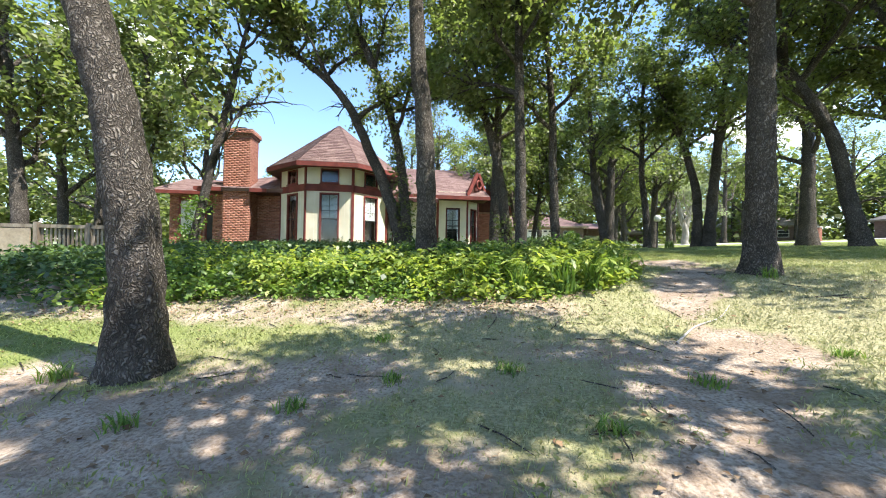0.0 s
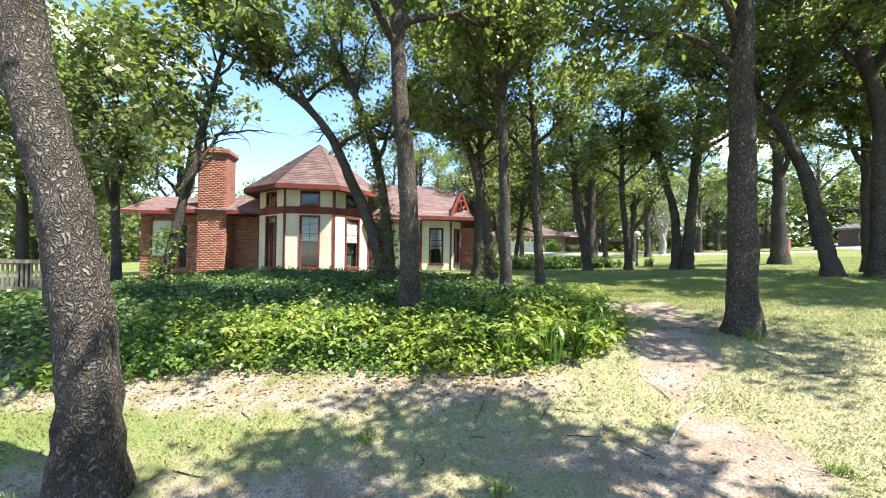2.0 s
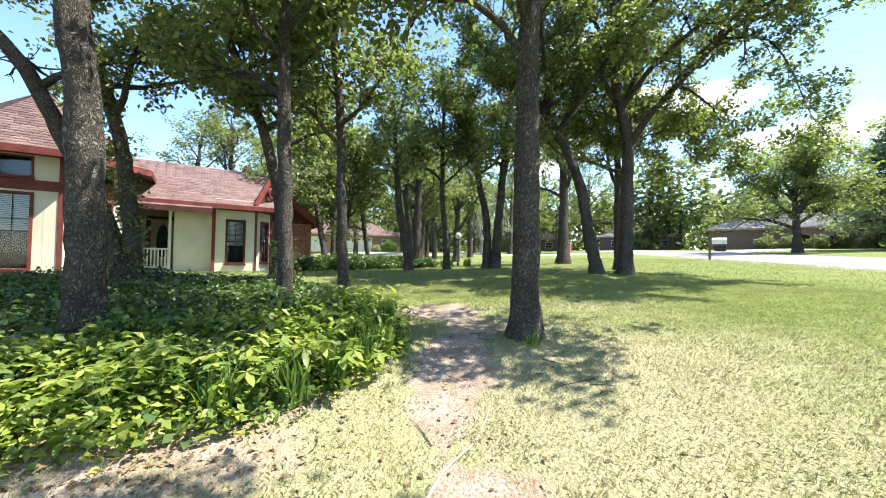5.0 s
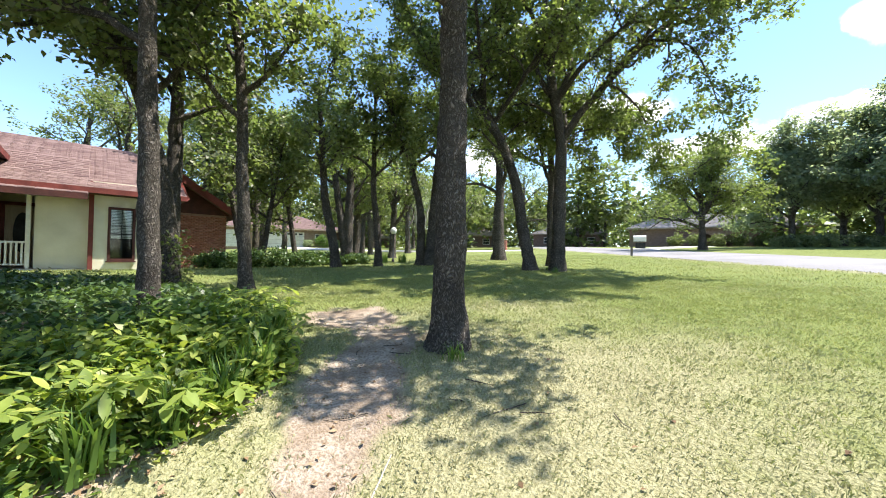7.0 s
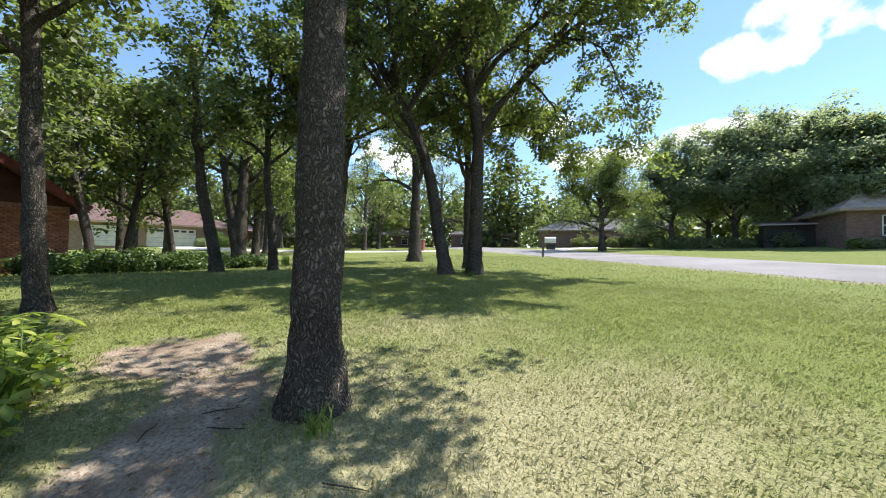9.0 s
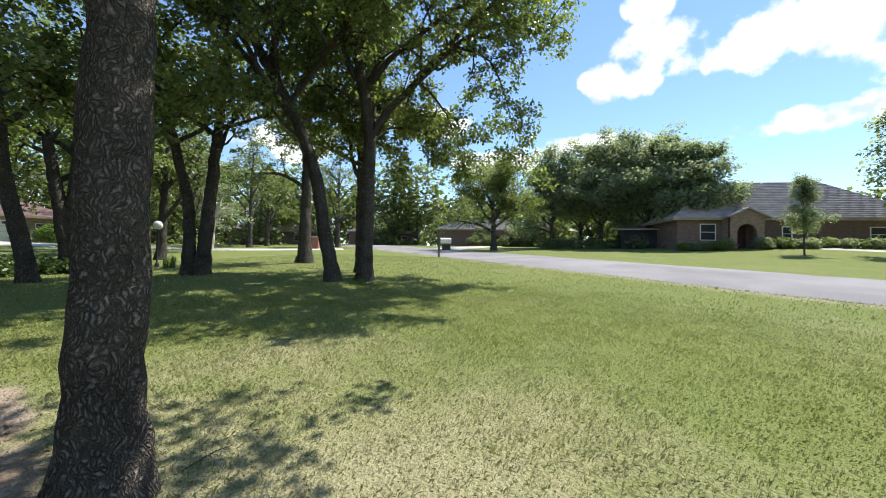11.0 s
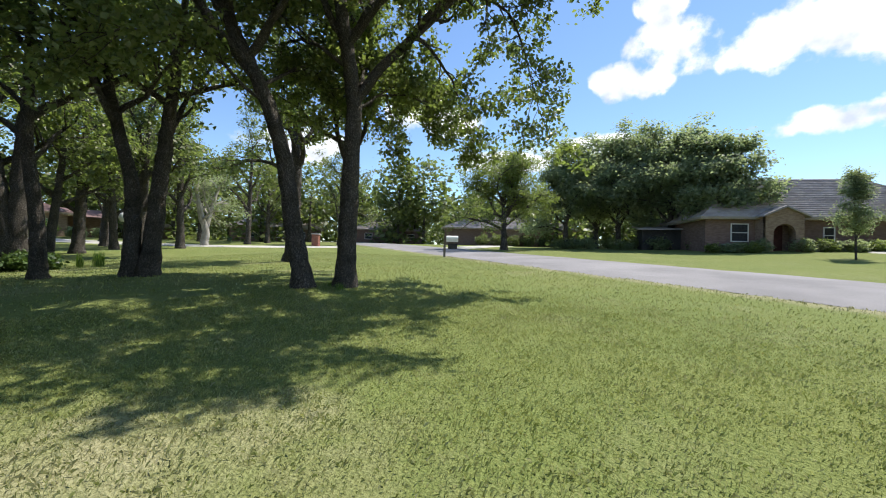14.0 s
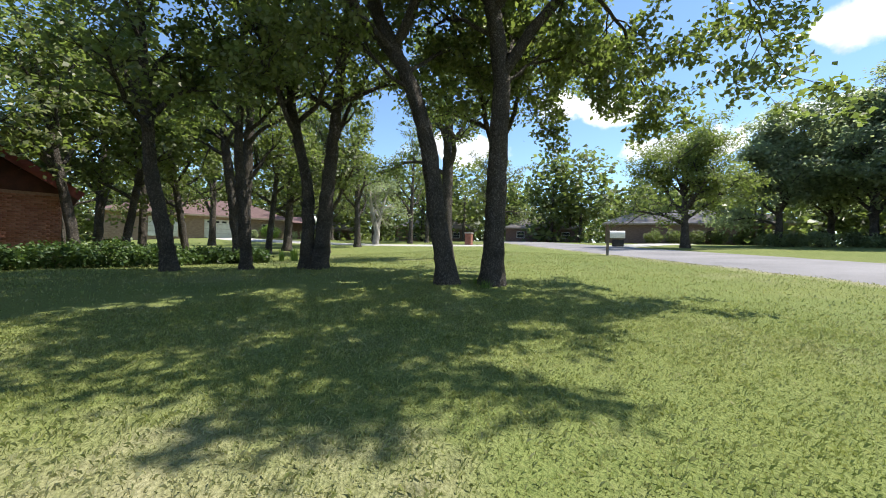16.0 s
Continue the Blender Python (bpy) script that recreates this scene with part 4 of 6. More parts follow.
# ---------- pieces laid on planes ----------
def shingles(name, quad, parent, mat=None, course=0.15, tab=0.32, lift=0.012, seed=3):
    """Shingle tabs in courses over a roof plane given by eave left, eave right, ridge right, ridge left."""
    rng = np.random.default_rng(seed)
    a, b, c, d = [np.array(p, float) for p in quad]
    n = np.cross(b - a, d - a)
    n /= np.linalg.norm(n)
    rows = max(2, int(np.linalg.norm((c + d) / 2 - (a + b) / 2) / course))
    vs = []
    for i in range(rows):
        t0, t1 = i / rows, min(1.0, (i + 1.25) / rows)
        l0, r0, l1, r1 = a + (d - a) * t0, b + (c - b) * t0, a + (d - a) * t1, b + (c - b) * t1
        w = np.linalg.norm(r0 - l0)
        k = max(1, int(w / tab))
        cuts = np.clip((np.arange(k + 1) + (0.5 if i % 2 else 0) * (np.arange(k + 1) % k > 0)) / k, 0, 1)
        for s0, s1 in zip(cuts[:-1], cuts[1:]):
            e = 0.012 / max(w, 0.1)
            j = n * (lift + rng.uniform(0, 0.012))
            q0, q1 = l0 + (r0 - l0) * (s0 + e), l0 + (r0 - l0) * (s1 - e)
            q2, q3 = l1 + (r1 - l1) * (s1 - e), l1 + (r1 - l1) * (s0 + e)
            down = (l0 - l1) / (np.linalg.norm(l0 - l1) + 1e-9) * rng.uniform(0, 0.012)
            vs += [q0 + j + down, q1 + j + down, q2 + n * 0.004, q3 + n * 0.004, q0 - n * 0.004 + down, q1 - n * 0.004 + down]
    v = np.array(vs)
    k = len(v) // 6
    o = np.arange(k)[:, None] * 6
    f = np.vstack([o + np.array([0, 1, 2, 3]), o + np.array([4, 5, 1, 0])])
    return tagged(link(name, fast_mesh(name, v, f), mat or SHINGLE_ST, parent), kind="stuff")


def bricks(name, a, b, z0, z1, parent, skip=(), mat=None, seed=2, proud=0.008):
    """Running-bond bricks over an upright wall face from plan point a to b (outside to the right of the way from a to b)."""
    rng = np.random.default_rng(seed)
    a, b = np.array(a, float), np.array(b, float)
    w = np.linalg.norm(b - a)
    d = (b - a) / w
    n = np.array([d[1], -d[0]])
    bw, bh, j = 0.213, 0.076, 0.011
    vs = []
    for r in range(int((z1 - z0) / bh)):
        zz = z0 + r * bh
        x = -(bw / 2 if r % 2 else 0.0)
        while x < w:
            x0, x1 = max(0, x) + j / 2, min(w, x + bw) - j / 2
            x += bw
            if x1 - x0 < 0.03 or any(s0 < (x0 + x1) / 2 < s1 and t0 < zz + bh / 2 < t1 for s0, t0, s1, t1 in skip):
                continue
            p = proud + rng.uniform(-0.002, 0.004)
            for q in (0.0, p):
                for xx, zc in ((x0, zz + j / 2), (x1, zz + j / 2), (x1, zz + bh - j / 2), (x0, zz + bh - j / 2)):
                    pt = a + d * xx + n * q
                    vs.append((pt[0], pt[1], zc))
    v = np.array(vs)
    k = len(v) // 8
    o = np.arange(k)[:, None] * 8
    f = np.vstack([o + np.array(q) for q in ([4, 5, 6, 7], [0, 1, 5, 4], [1, 2, 6, 5], [2, 3, 7, 6], [3, 0, 4, 7])])
    return tagged(link(name, fast_mesh(name, v, f), mat or BRICK_STUFF, parent), kind="stuff")


def in_frame(bm, origin, right, out):
    """Turn a bmesh built with x to the right, -y outward, into the plane at origin."""
    r, o = Vector((*right, 0)).normalized(), Vector((*out, 0)).normalized()
    m = Matrix(((r.x, -o.x, 0, origin[0]), (r.y, -o.y, 0, origin[1]), (0, 0, 1, origin[2]), (0, 0, 0, 1)))
    bmesh.ops.transform(bm, matrix=m, verts=bm.verts)
    return bm


def window(parent, origin, right, out, w, h, frame_mat, blind=0.0, muntins=(1, 2), sash=True, fw=0.07):
    """A sash window centred at origin (its foot), set in a wall: frame, panes, bars, a blind behind and a sill."""
    def put(name, bm, mat, par, label=""):
        return part(name, in_frame(bm, origin, right, out), mat, par, label)
    x = w / 2
    win = put("window", box_bm((-x - fw, -0.045, -fw, -x, 0.08, h + fw), (x, -0.045, -fw, x + fw, 0.08, h + fw), (-x, -0.045, h, x, 0.08, h + fw), (-x, -0.045, -fw, x, 0.08, 0), bevel=0.006), frame_mat, parent)
    put("sill", box_bm((-x - fw - 0.03, -0.09, -fw - 0.05, x + fw + 0.03, 0.02, -fw), bevel=0.008), frame_mat, win)
    halves = ((0.01, h / 2), (h / 2, h - 0.01)) if sash else ((0.01, h - 0.01),)
    for i, (lo, hi) in enumerate(halves):
        pane = put("pane", box_bm((-x, 0.02 + 0.02 * i, lo, x, 0.026 + 0.02 * i, hi)), GLASS, win, "clear window glass")
        pane.visible_shadow = False
    bars = [(-x, 0.0, h / 2 - 0.022, x, 0.05, h / 2 + 0.022)] if sash else []
    cols, rows = muntins
    for c in range(1, cols + 1):
        cx = -x + w * c / (cols + 1)
        bars.append((cx - 0.009, 0.008, 0, cx + 0.009, 0.019, h))
    for r in range(1, rows + 1):
        rz = h * r / (rows + 1)
        bars.append((-x, 0.006, rz - 0.009, x, 0.018, rz + 0.009))
    put("glazing_bar", box_bm(*bars), METAL_DARK if sash else frame_mat, win, "dark glazing bars")
    if blind:
        n = int(h * blind / 0.05)
        put("blind", box_bm(*[(-x + 0.01, 0.075, h - 0.05 * (k + 1), x - 0.01, 0.082 + 0.012, h - 0.05 * (k + 1) + 0.036) for k in range(n)]), BLIND, win, "pale slatted blind partly lowered")
    # backing sheet: the unlit room's darkness is put into its colour
    put("dark_backing", box_bm((-x - 0.02, 0.30, -0.02, x + 0.02, 0.33, h + 0.02)), NEAR_BLACK, win, "near-black sheet standing for the unlit room")
    return win


# ---------- main house ----------
HZ = gz(-5.2, 16.0) - 0.04
house = thing("house", (-5.23, 17.93, HZ), 8.0, label="brick and cream house with octagonal turret, red trim, shingle roof", category="house")
R, WALL_TOP = 2.55, 3.52
SIDE = 2 * R * math.sin(radians(22.5))
AP = R * math.cos(radians(22.5))


def facet_frame(k):
    a = radians(45 * k)
    out = (math.sin(a), -math.cos(a))
    right = (math.cos(a), math.sin(a))
    return (out[0] * AP, out[1] * AP, 0), right, out


for k in (-2, -1, 0, 1, 2):
    o, rgt, out = facet_frame(k)
    s = SIDE / 2

    def put(name, bm, mat, label="", par=None):
        return part(name, in_frame(bm, o, rgt, out), mat, par or house, label)
    ww, z0, z1, t0, t1 = 0.385, 0.2, 2.32, 2.76, 3.34
    put("turret_wall", box_bm((-s, 0, -0.3, -ww, 0.16, WALL_TOP), (ww, 0, -0.3, s, 0.16, WALL_TOP), (-ww, 0, -0.3, ww, 0.16, z0), (-ww, 0, z1, ww, 0.16, t0), (-ww, 0, t1, ww, 0.16, WALL_TOP)), CREAM, "cream lap siding")
    put("corner_post", box_bm((s - 0.075, -0.03, -0.1, s + 0.045, 0.02, WALL_TOP - 0.003), bevel=0.008), RED_TRIM, "dark red corner board")
    put("band", box_bm((-s - 0.01, -0.05, 2.39, s + 0.01, -0.003, 2.68), bevel=0.01), RED_TRIM, "dark red belt board")
    put("frieze", box_bm((-s, -0.04, 3.38, s, -0.003, WALL_TOP), bevel=0.008), RED_TRIM, "dark red frieze board")
    for c in (-0.62, 0.62):
        put("siding_groove", box_bm((c - 0.004, -0.006, 0.02, c + 0.004, -0.002, 2.38)), WHITE_PAINT)
    window(house, (o[0], o[1], z0), rgt, out, 2 * ww - 0.1, z1 - z0 - 0.06, RED_TRIM, blind=0.5 if k != -1 else 0.12)
    window(house, (o[0], o[1], t0 + 0.02), rgt, out, 2 * ww - 0.1, t1 - t0 - 0.06, RED_TRIM, sash=False, muntins=(0, 0), fw=0.045)
ER, APEX = 3.15, 5.95
corner = [(math.sin(radians(22.5 + 45 * i)), -math.cos(radians(22.5 + 45 * i))) for i in range(8)]
bm = bmesh.new()
tip = bm.verts.new((0, 0, APEX))
ring = [bm.verts.new((ER * x, ER * y, WALL_TOP - 0.02)) for x, y in corner]
low = [bm.verts.new((ER * x, ER * y, WALL_TOP - 0.16)) for x, y in corner]
inn = [bm.verts.new((R * 0.99 * x, R * 0.99 * y, WALL_TOP - 0.1)) for x, y in corner]
for i in range(8):
    j = (i + 1) % 8
    bm.faces.new((ring[i], ring[j], tip))
    bm.faces.new((low[i], low[j], ring[j], ring[i]))
    bm.faces.new((inn[i], inn[j], low[j], low[i]))
turret_roof = part("turret_roof", bm, SHINGLE, house, "brown shingle pyramid roof")
for i in range(8):
    j = (i + 1) % 8
    a, b = corner[i], corner[j]
    shingles("shingles", [(ER * a[0], ER * a[1], WALL_TOP - 0.01), (ER * b[0], ER * b[1], WALL_TOP - 0.01), (0.03 * b[0], 0.03 * b[1], APEX), (0.03 * a[0], 0.03 * a[1], APEX)], turret_roof, seed=i)
    o, rgt, out = facet_frame(i + 1)
    h = ER * math.sin(radians(22.5))
    oo = (out[0] * ER * math.cos(radians(22.5)), out[1] * ER * math.cos(radians(22.5)), 0)
    part("fascia", in_frame(box_bm((-h, -0.02, WALL_TOP - 0.2, h, 0.0, WALL_TOP - 0.015), bevel=0.004), oo, rgt, out), RED_TRIM, house, "dark red fascia")

EV = 2.86     # eave height over the house's foot
part("wall", box_bm((-5.6, -0.1, -0.9, -2.2, 0.15, EV), (-8.6, 2.0, -0.9, -5.6, 2.25, EV), (-5.6, 0.15, -0.9, -5.35, 2.0, EV), (-8.6, 2.25, -0.9, -8.35, 9, EV), (-8.6, 8.8, -0.3, 7.0, 9, EV)), MORTAR, house, "mortar bed of the brick walls")
bricks("brickwork", (-5.6, -0.1), (-2.2, -0.1), -0.55, EV - 0.1, house)
bricks("brickwork", (-8.6, 2.0), (-5.6, 2.0), -0.55, EV - 0.1, house, skip=((0.5, 0.6, 1.4, 2.3), (1.7, -0.2, 2.7, 2.2)))
part("trim_post", box_bm((-8.15, 1.93, 0, -8.05, 2.0, 2.5), (-7.2, 1.93, 0, -7.1, 2.0, 2.5), (-6.9, 1.93, 0, -6.8, 2.0, 2.5), (-5.95, 1.93, 0, -5.85, 2.0, 2.5), bevel=0.006), RED_TRIM, house, "dark red door and window casing")
part("side_door", box_bm((-6.8, 1.95, 0.02, -5.95, 1.99, 2.1), bevel=0.005), NEAR_BLACK, house, "dark screened side door")
part("side_window", box_bm((-8.05, 1.95, 0.6, -7.2, 1.99, 2.3), bevel=0.005), BLIND, house, "pale curtained side window")

# chimney
CX0, CX1, CY0, CY1 = -4.78, -3.66, -1.05, -0.11
ch = part("chimney", box_bm((CX0, CY0, -0.9, CX1, CY1, 4.9), (CX0 - 0.05, CY0 - 0.05, 4.9, CX1 + 0.05, CY1 + 0.05, 5.0), (CX0 - 0.1, CY0 - 0.1, 5.0, CX1 + 0.1, CY1 + 0.1, 5.22)), MORTAR, house, "red brick chimney")
bricks("brickwork", (CX0, CY0), (CX1, CY0), -0.55, 4.9, ch)
bricks("brickwork", (CX1, CY0), (CX1, CY1), -0.55, 4.9, ch)
bricks("brickwork", (CX0, CY1), (CX0, CY0), -0.55, 4.9, ch)
for e, za, zb in ((0.05, 4.91, 4.99), (0.10, 5.01, 5.21)):
    x0, x1, y0, y1 = CX0 - e, CX1 + e, CY0 - e, CY1 + e
    bricks("brickwork", (x0, y0), (x1, y0), za, zb, ch)
    bricks("brickwork", (x1, y0), (x1, y1), za, zb, ch)
    bricks("brickwork", (x0, y1), (x0, y0), za, zb, ch)
part("chimney_cap", box_bm((-4.5, -0.85, 5.29, -3.95, -0.3, 5.36), (-4.45, -0.8, 5.22, -4.4, -0.35, 5.29), (-4.05, -0.8, 5.22, -4.0, -0.35, 5.29), bevel=0.01), METAL_DARK, ch, "dark metal flue cap")

# porch, cream wall and the wing with its cut-off corner
part("porch_back_wall", box_bm((1.9, 2.0, -0.2, 5.0, 2.2, EV)), CREAM, house)
part("porch_floor", box_bm((1.9, -0.5, -0.2, 4.8, 2.0, 0.06), bevel=0.01), CONCRETE, house, "concrete porch floor")
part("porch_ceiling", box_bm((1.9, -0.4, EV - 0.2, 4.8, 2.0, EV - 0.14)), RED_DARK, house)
part("cream_wall", box_bm((3.55, -0.22, -0.2, 4.8, 0.0, EV - 0.1), (3.55, 0.0, -0.2, 3.7, 2.0, EV - 0.2)), CREAM, house, "plain cream wall panel")
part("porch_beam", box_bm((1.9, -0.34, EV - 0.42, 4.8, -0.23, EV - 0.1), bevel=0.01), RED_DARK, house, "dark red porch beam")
door = part("front_door", box_bm((2.72, 1.93, 0.07, 3.5, 1.98, 2.1), bevel=0.008), DOOR_TAN, house, "tan front door with oval glass")
bm = bmesh.new()
bmesh.ops.create_circle(bm, cap_ends=True, segments=28, radius=1.0)
bmesh.ops.transform(bm, matrix=Matrix.Translation((3.11, 1.922, 1.2)) @ Matrix.Rotation(radians(90), 4, "X") @ Matrix.Diagonal((0.21, 0.68, 1, 1)), verts=bm.verts)
ext = bmesh.ops.extrude_face_region(bm, geom=bm.faces[:])
bmesh.ops.translate(bm, verts=[v for v in ext["geom"] if isinstance(v, bmesh.types.BMVert)], vec=(0, -0.015, 0))
part("oval_pane", bm, BLACK_PLASTIC, door, "dark oval leaded glass")
part("door_casing", box_bm((2.6, 1.9, 0.06, 2.71, 1.99, 2.2), (3.51, 1.9, 0.06, 3.62, 1.99, 2.2), (2.6, 1.9, 2.11, 3.62, 1.99, 2.22), bevel=0.006), RED_TRIM, house)
part("porch_post", box_bm((3.38, -0.33, 0.06, 3.48, -0.23, EV - 0.42), (3.33, -0.34, EV - 0.6, 3.53, -0.22, EV - 0.42), bevel=0.012), WHITE_PAINT, house, "white turned porch post")
rail = part("porch_rail", box_bm((2.2, -0.31, 0.82, 3.38, -0.25, 0.88), (2.2, -0.31, 0.16, 3.38, -0.25, 0.21), bevel=0.008), WHITE_PAINT, house, "white wooden porch railing")
for i in range(11):
    u = 2.27 + i * 0.105
    part("baluster", box_bm((u - 0.022, -0.3, 0.21, u + 0.022, -0.26, 0.82), bevel=0.006), WHITE_PAINT, rail)
window(house, (2.25, 2.0, 0.6), (1, 0), (0, -1), 0.6, 1.5, RED_DARK, blind=0.9)

WV = -0.62
part("wing_wall", box_bm((4.8, WV, -0.2, 5.22, WV + 0.16, EV), (5.88, WV, -0.2, 6.3, WV + 0.16, EV), (5.22, WV, -0.2, 5.88, WV + 0.16, 0.36), (5.22, WV, 2.05, 5.88, WV + 0.16, EV), (4.8, WV + 0.16, -0.2, 4.96, 2.0, EV)), CREAM, house, "cream wing wall")
part("corner_post", box_bm((4.74, WV - 0.03, -0.1, 4.86, WV + 0.02, EV - 0.02), (6.22, WV - 0.03, -0.1, 6.31, WV + 0.02, EV - 0.02), bevel=0.008), RED_TRIM, house, "dark red corner board")
window(house, (5.55, WV, 0.38), (1, 0), (0, -1), 0.56, 1.62, RED_DARK, blind=0.6)
q = 0.92
d45 = (math.cos(radians(45)), math.sin(radians(45)))
fo = (6.3 + d45[0] * q / 2, WV + d45[1] * q / 2, 0)
fout = (d45[0], -d45[1])
part("wing_facet", in_frame(box_bm((-q / 2, 0, -0.2, -0.22, 0.16, EV), (0.22, 0, -0.2, q / 2, 0.16, EV), (-0.22, 0, -0.2, 0.22, 0.16, 0.4), (-0.22, 0, 2.05, 0.22, 0.16, EV)), fo, d45, fout), CREAM, house, "cream wing wall set at a slant")
window(house, (fo[0], fo[1], 0.42), d45, fout, 0.36, 1.58, RED_TRIM, blind=0.5)
part("corner_post", in_frame(box_bm((q / 2 - 0.1, -0.03, -0.1, q / 2 + 0.02, 0.02, EV - 0.02), bevel=0.008), fo, d45, fout), RED_TRIM, house, "dark red corner board")
part("wing_side_wall", box_bm((6.78, 0.05, -0.3, 6.95, 9, EV)), MORTAR, house)
bricks("brickwork", (6.95, 0.05), (6.95, 5.0), -0.1, EV, house)
# slanted gable over the cut corner, with a wreath
gab = bmesh.new()
for yy in (0.0, 0.12):
    vs = [gab.verts.new(p) for p in ((-0.75, yy, EV - 0.05), (0.75, yy, EV - 0.05), (0, yy, EV + 1.05))]
    gab.faces.new(vs if yy == 0 else vs[::-1])
part("gable_board", in_frame(gab, (fo[0] + fout[0] * 0.2, fo[1] + fout[1] * 0.2, 0), d45, fout), RED_DARK, house, "dark timber gable")
for sgn in (-1, 1):
    bm = box_bm((0, -0.06, -0.1, 1.5, 0.0, 0.1), bevel=0.01)
    bmesh.ops.transform(bm, matrix=Matrix.Translation((sgn * 0.92, 0, EV - 0.25)) @ Matrix.Diagonal((-sgn, 1, 1, 1)) @ Matrix.Rotation(radians(-54), 4, "Y"), verts=bm.verts)
    part("bargeboard", in_frame(bm, (fo[0] + fout[0] * 0.24, fo[1] + fout[1] * 0.24, 0), d45, fout), RED_TRIM, house, "dark red bargeboard")
bm = bmesh.new()
segs = 20
for i in range(segs):
    for jj in range(6):
        a, b = 2 * math.pi * i / segs, 2 * math.pi * jj / 6
        bm.verts.new(((0.2 + 0.05 * math.cos(b)) * math.cos(a), 0.05 * math.sin(b), (0.2 + 0.05 * math.cos(b)) * math.sin(a)))
bm.verts.ensure_lookup_table()
for i in range(segs):
    for jj in range(6):
        bm.faces.new([bm.verts[x] for x in (i * 6 + jj, ((i + 1) % segs) * 6 + jj, ((i + 1) % segs) * 6 + (jj + 1) % 6, i * 6 + (jj + 1) % 6)])
bmesh.ops.translate(bm, verts=bm.verts, vec=(0, -0.08, EV + 0.4))
part("gable_ring", in_frame(bm, (fo[0] + fout[0] * 0.24, fo[1] + fout[1] * 0.24, 0), d45, fout), RED_TRIM, house, "round red gable ornament")

# roofs
RIDGE = 5.0
main_roof = part("main_roof", slab_bm([(-5.9, -1.2, EV - 0.29), (7.25, -1.2, EV - 0.29), (7.25, 4.4, RIDGE), (1.6, 4.4, RIDGE)], 0.14), SHINGLE, house, "brown shingle roof")
shingles("shingles", [(-5.9, -1.2, EV - 0.285), (7.25, -1.2, EV - 0.285), (7.25, 4.4, RIDGE + 0.005), (1.6, 4.4, RIDGE + 0.005)], main_roof, tab=0.34, course=0.16, seed=21)
part("main_roof", slab_bm([(7.25, 9.6, EV - 0.1), (-5.9, 9.6, EV - 0.1), (1.6, 4.4, RIDGE), (7.25, 4.4, RIDGE)], 0.14), SHINGLE, house)
part("main_roof", slab_bm([(-5.9, 9.6, EV - 0.1), (-5.9, -0.75, EV - 0.1), (1.6, 4.4, RIDGE), (1.599, 4.402, RIDGE)], 0.14), SHINGLE, house)
side_roof = part("side_roof", slab_bm([(-9.2, 1.4, EV - 0.12), (-5.4, 1.4, EV - 0.12), (-5.4, 4.6, EV + 1.0), (-9.2, 4.6, EV + 1.0)], 0.14), SHINGLE, house, "low brown shingle roof")
shingles("shingles", [(-9.2, 1.4, EV - 0.115), (-5.4, 1.4, EV - 0.115), (-5.4, 4.6, EV + 1.005), (-9.2, 4.6, EV + 1.005)], side_roof, tab=0.34, course=0.16, seed=22)
part("fascia", box_bm((2.0, -1.25, EV - 0.45, 7.25, -1.21, EV - 0.28), bevel=0.005), RED_TRIM, house, "dark red fascia")
part("fascia", box_bm((-5.9, -1.25, EV - 0.45, -4.8, -1.21, EV - 0.28), (-3.62, -1.25, EV - 0.45, -2.9, -1.21, EV - 0.28), bevel=0.005), RED_TRIM, house, "dark red fascia")
part("fascia", box_bm((-9.2, 1.35, EV - 0.28, -5.9, 1.39, EV - 0.11), bevel=0.005), RED_TRIM, house, "dark red fascia")
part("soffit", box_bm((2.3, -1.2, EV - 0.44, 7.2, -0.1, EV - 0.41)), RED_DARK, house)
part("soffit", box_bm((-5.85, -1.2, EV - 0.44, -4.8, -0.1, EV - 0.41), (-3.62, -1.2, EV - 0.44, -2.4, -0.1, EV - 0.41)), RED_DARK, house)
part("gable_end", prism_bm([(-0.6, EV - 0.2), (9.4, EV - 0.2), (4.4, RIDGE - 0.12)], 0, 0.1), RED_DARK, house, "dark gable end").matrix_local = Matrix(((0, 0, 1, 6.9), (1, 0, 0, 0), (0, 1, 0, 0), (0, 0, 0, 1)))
porch_roof = part("porch_roof", slab_bm([(2.2, -1.35, EV - 0.5), (4.72, -1.35, EV - 0.5), (4.72, 1.2, EV + 0.95), (2.2, 1.2, EV + 0.95)], 0.1), SHINGLE, house, "brown shingle porch roof")
shingles("shingles", [(2.2, -1.35, EV - 0.495), (4.72, -1.35, EV - 0.495), (4.72, 1.2, EV + 0.955), (2.2, 1.2, EV + 0.955)], porch_roof, tab=0.34, course=0.16, seed=24)
part("fascia", box_bm((2.2, -1.39, EV - 0.68, 4.72, -1.35, EV - 0.5), bevel=0.005), RED_DARK, house, "dark red porch fascia")
# brick back wing with a red-edged gable
bw = part("back_wing", box_bm((6.9, 5.0, -0.4, 9.9, 10.0, EV - 0.3)), MORTAR, house, "dark red brick back wing")
bricks("brickwork", (6.95, 5.0), (9.9, 5.0), -0.3, EV - 0.35, bw)
bricks("brickwork", (9.9, 5.0), (9.9, 10.0), -0.3, EV - 0.35, bw)
part("back_wing_roof", slab_bm([(10.4, 4.5, EV - 0.35), (10.4, 10.4, EV - 0.35), (6.5, 10.4, RIDGE + 0.1), (6.5, 4.5, RIDGE + 0.1)], 0.16), SHINGLE, house, "brown shingle roof")
bm = box_bm((0, -0.05, -0.16, 5.0, 0.0, 0.16), bevel=0.01)
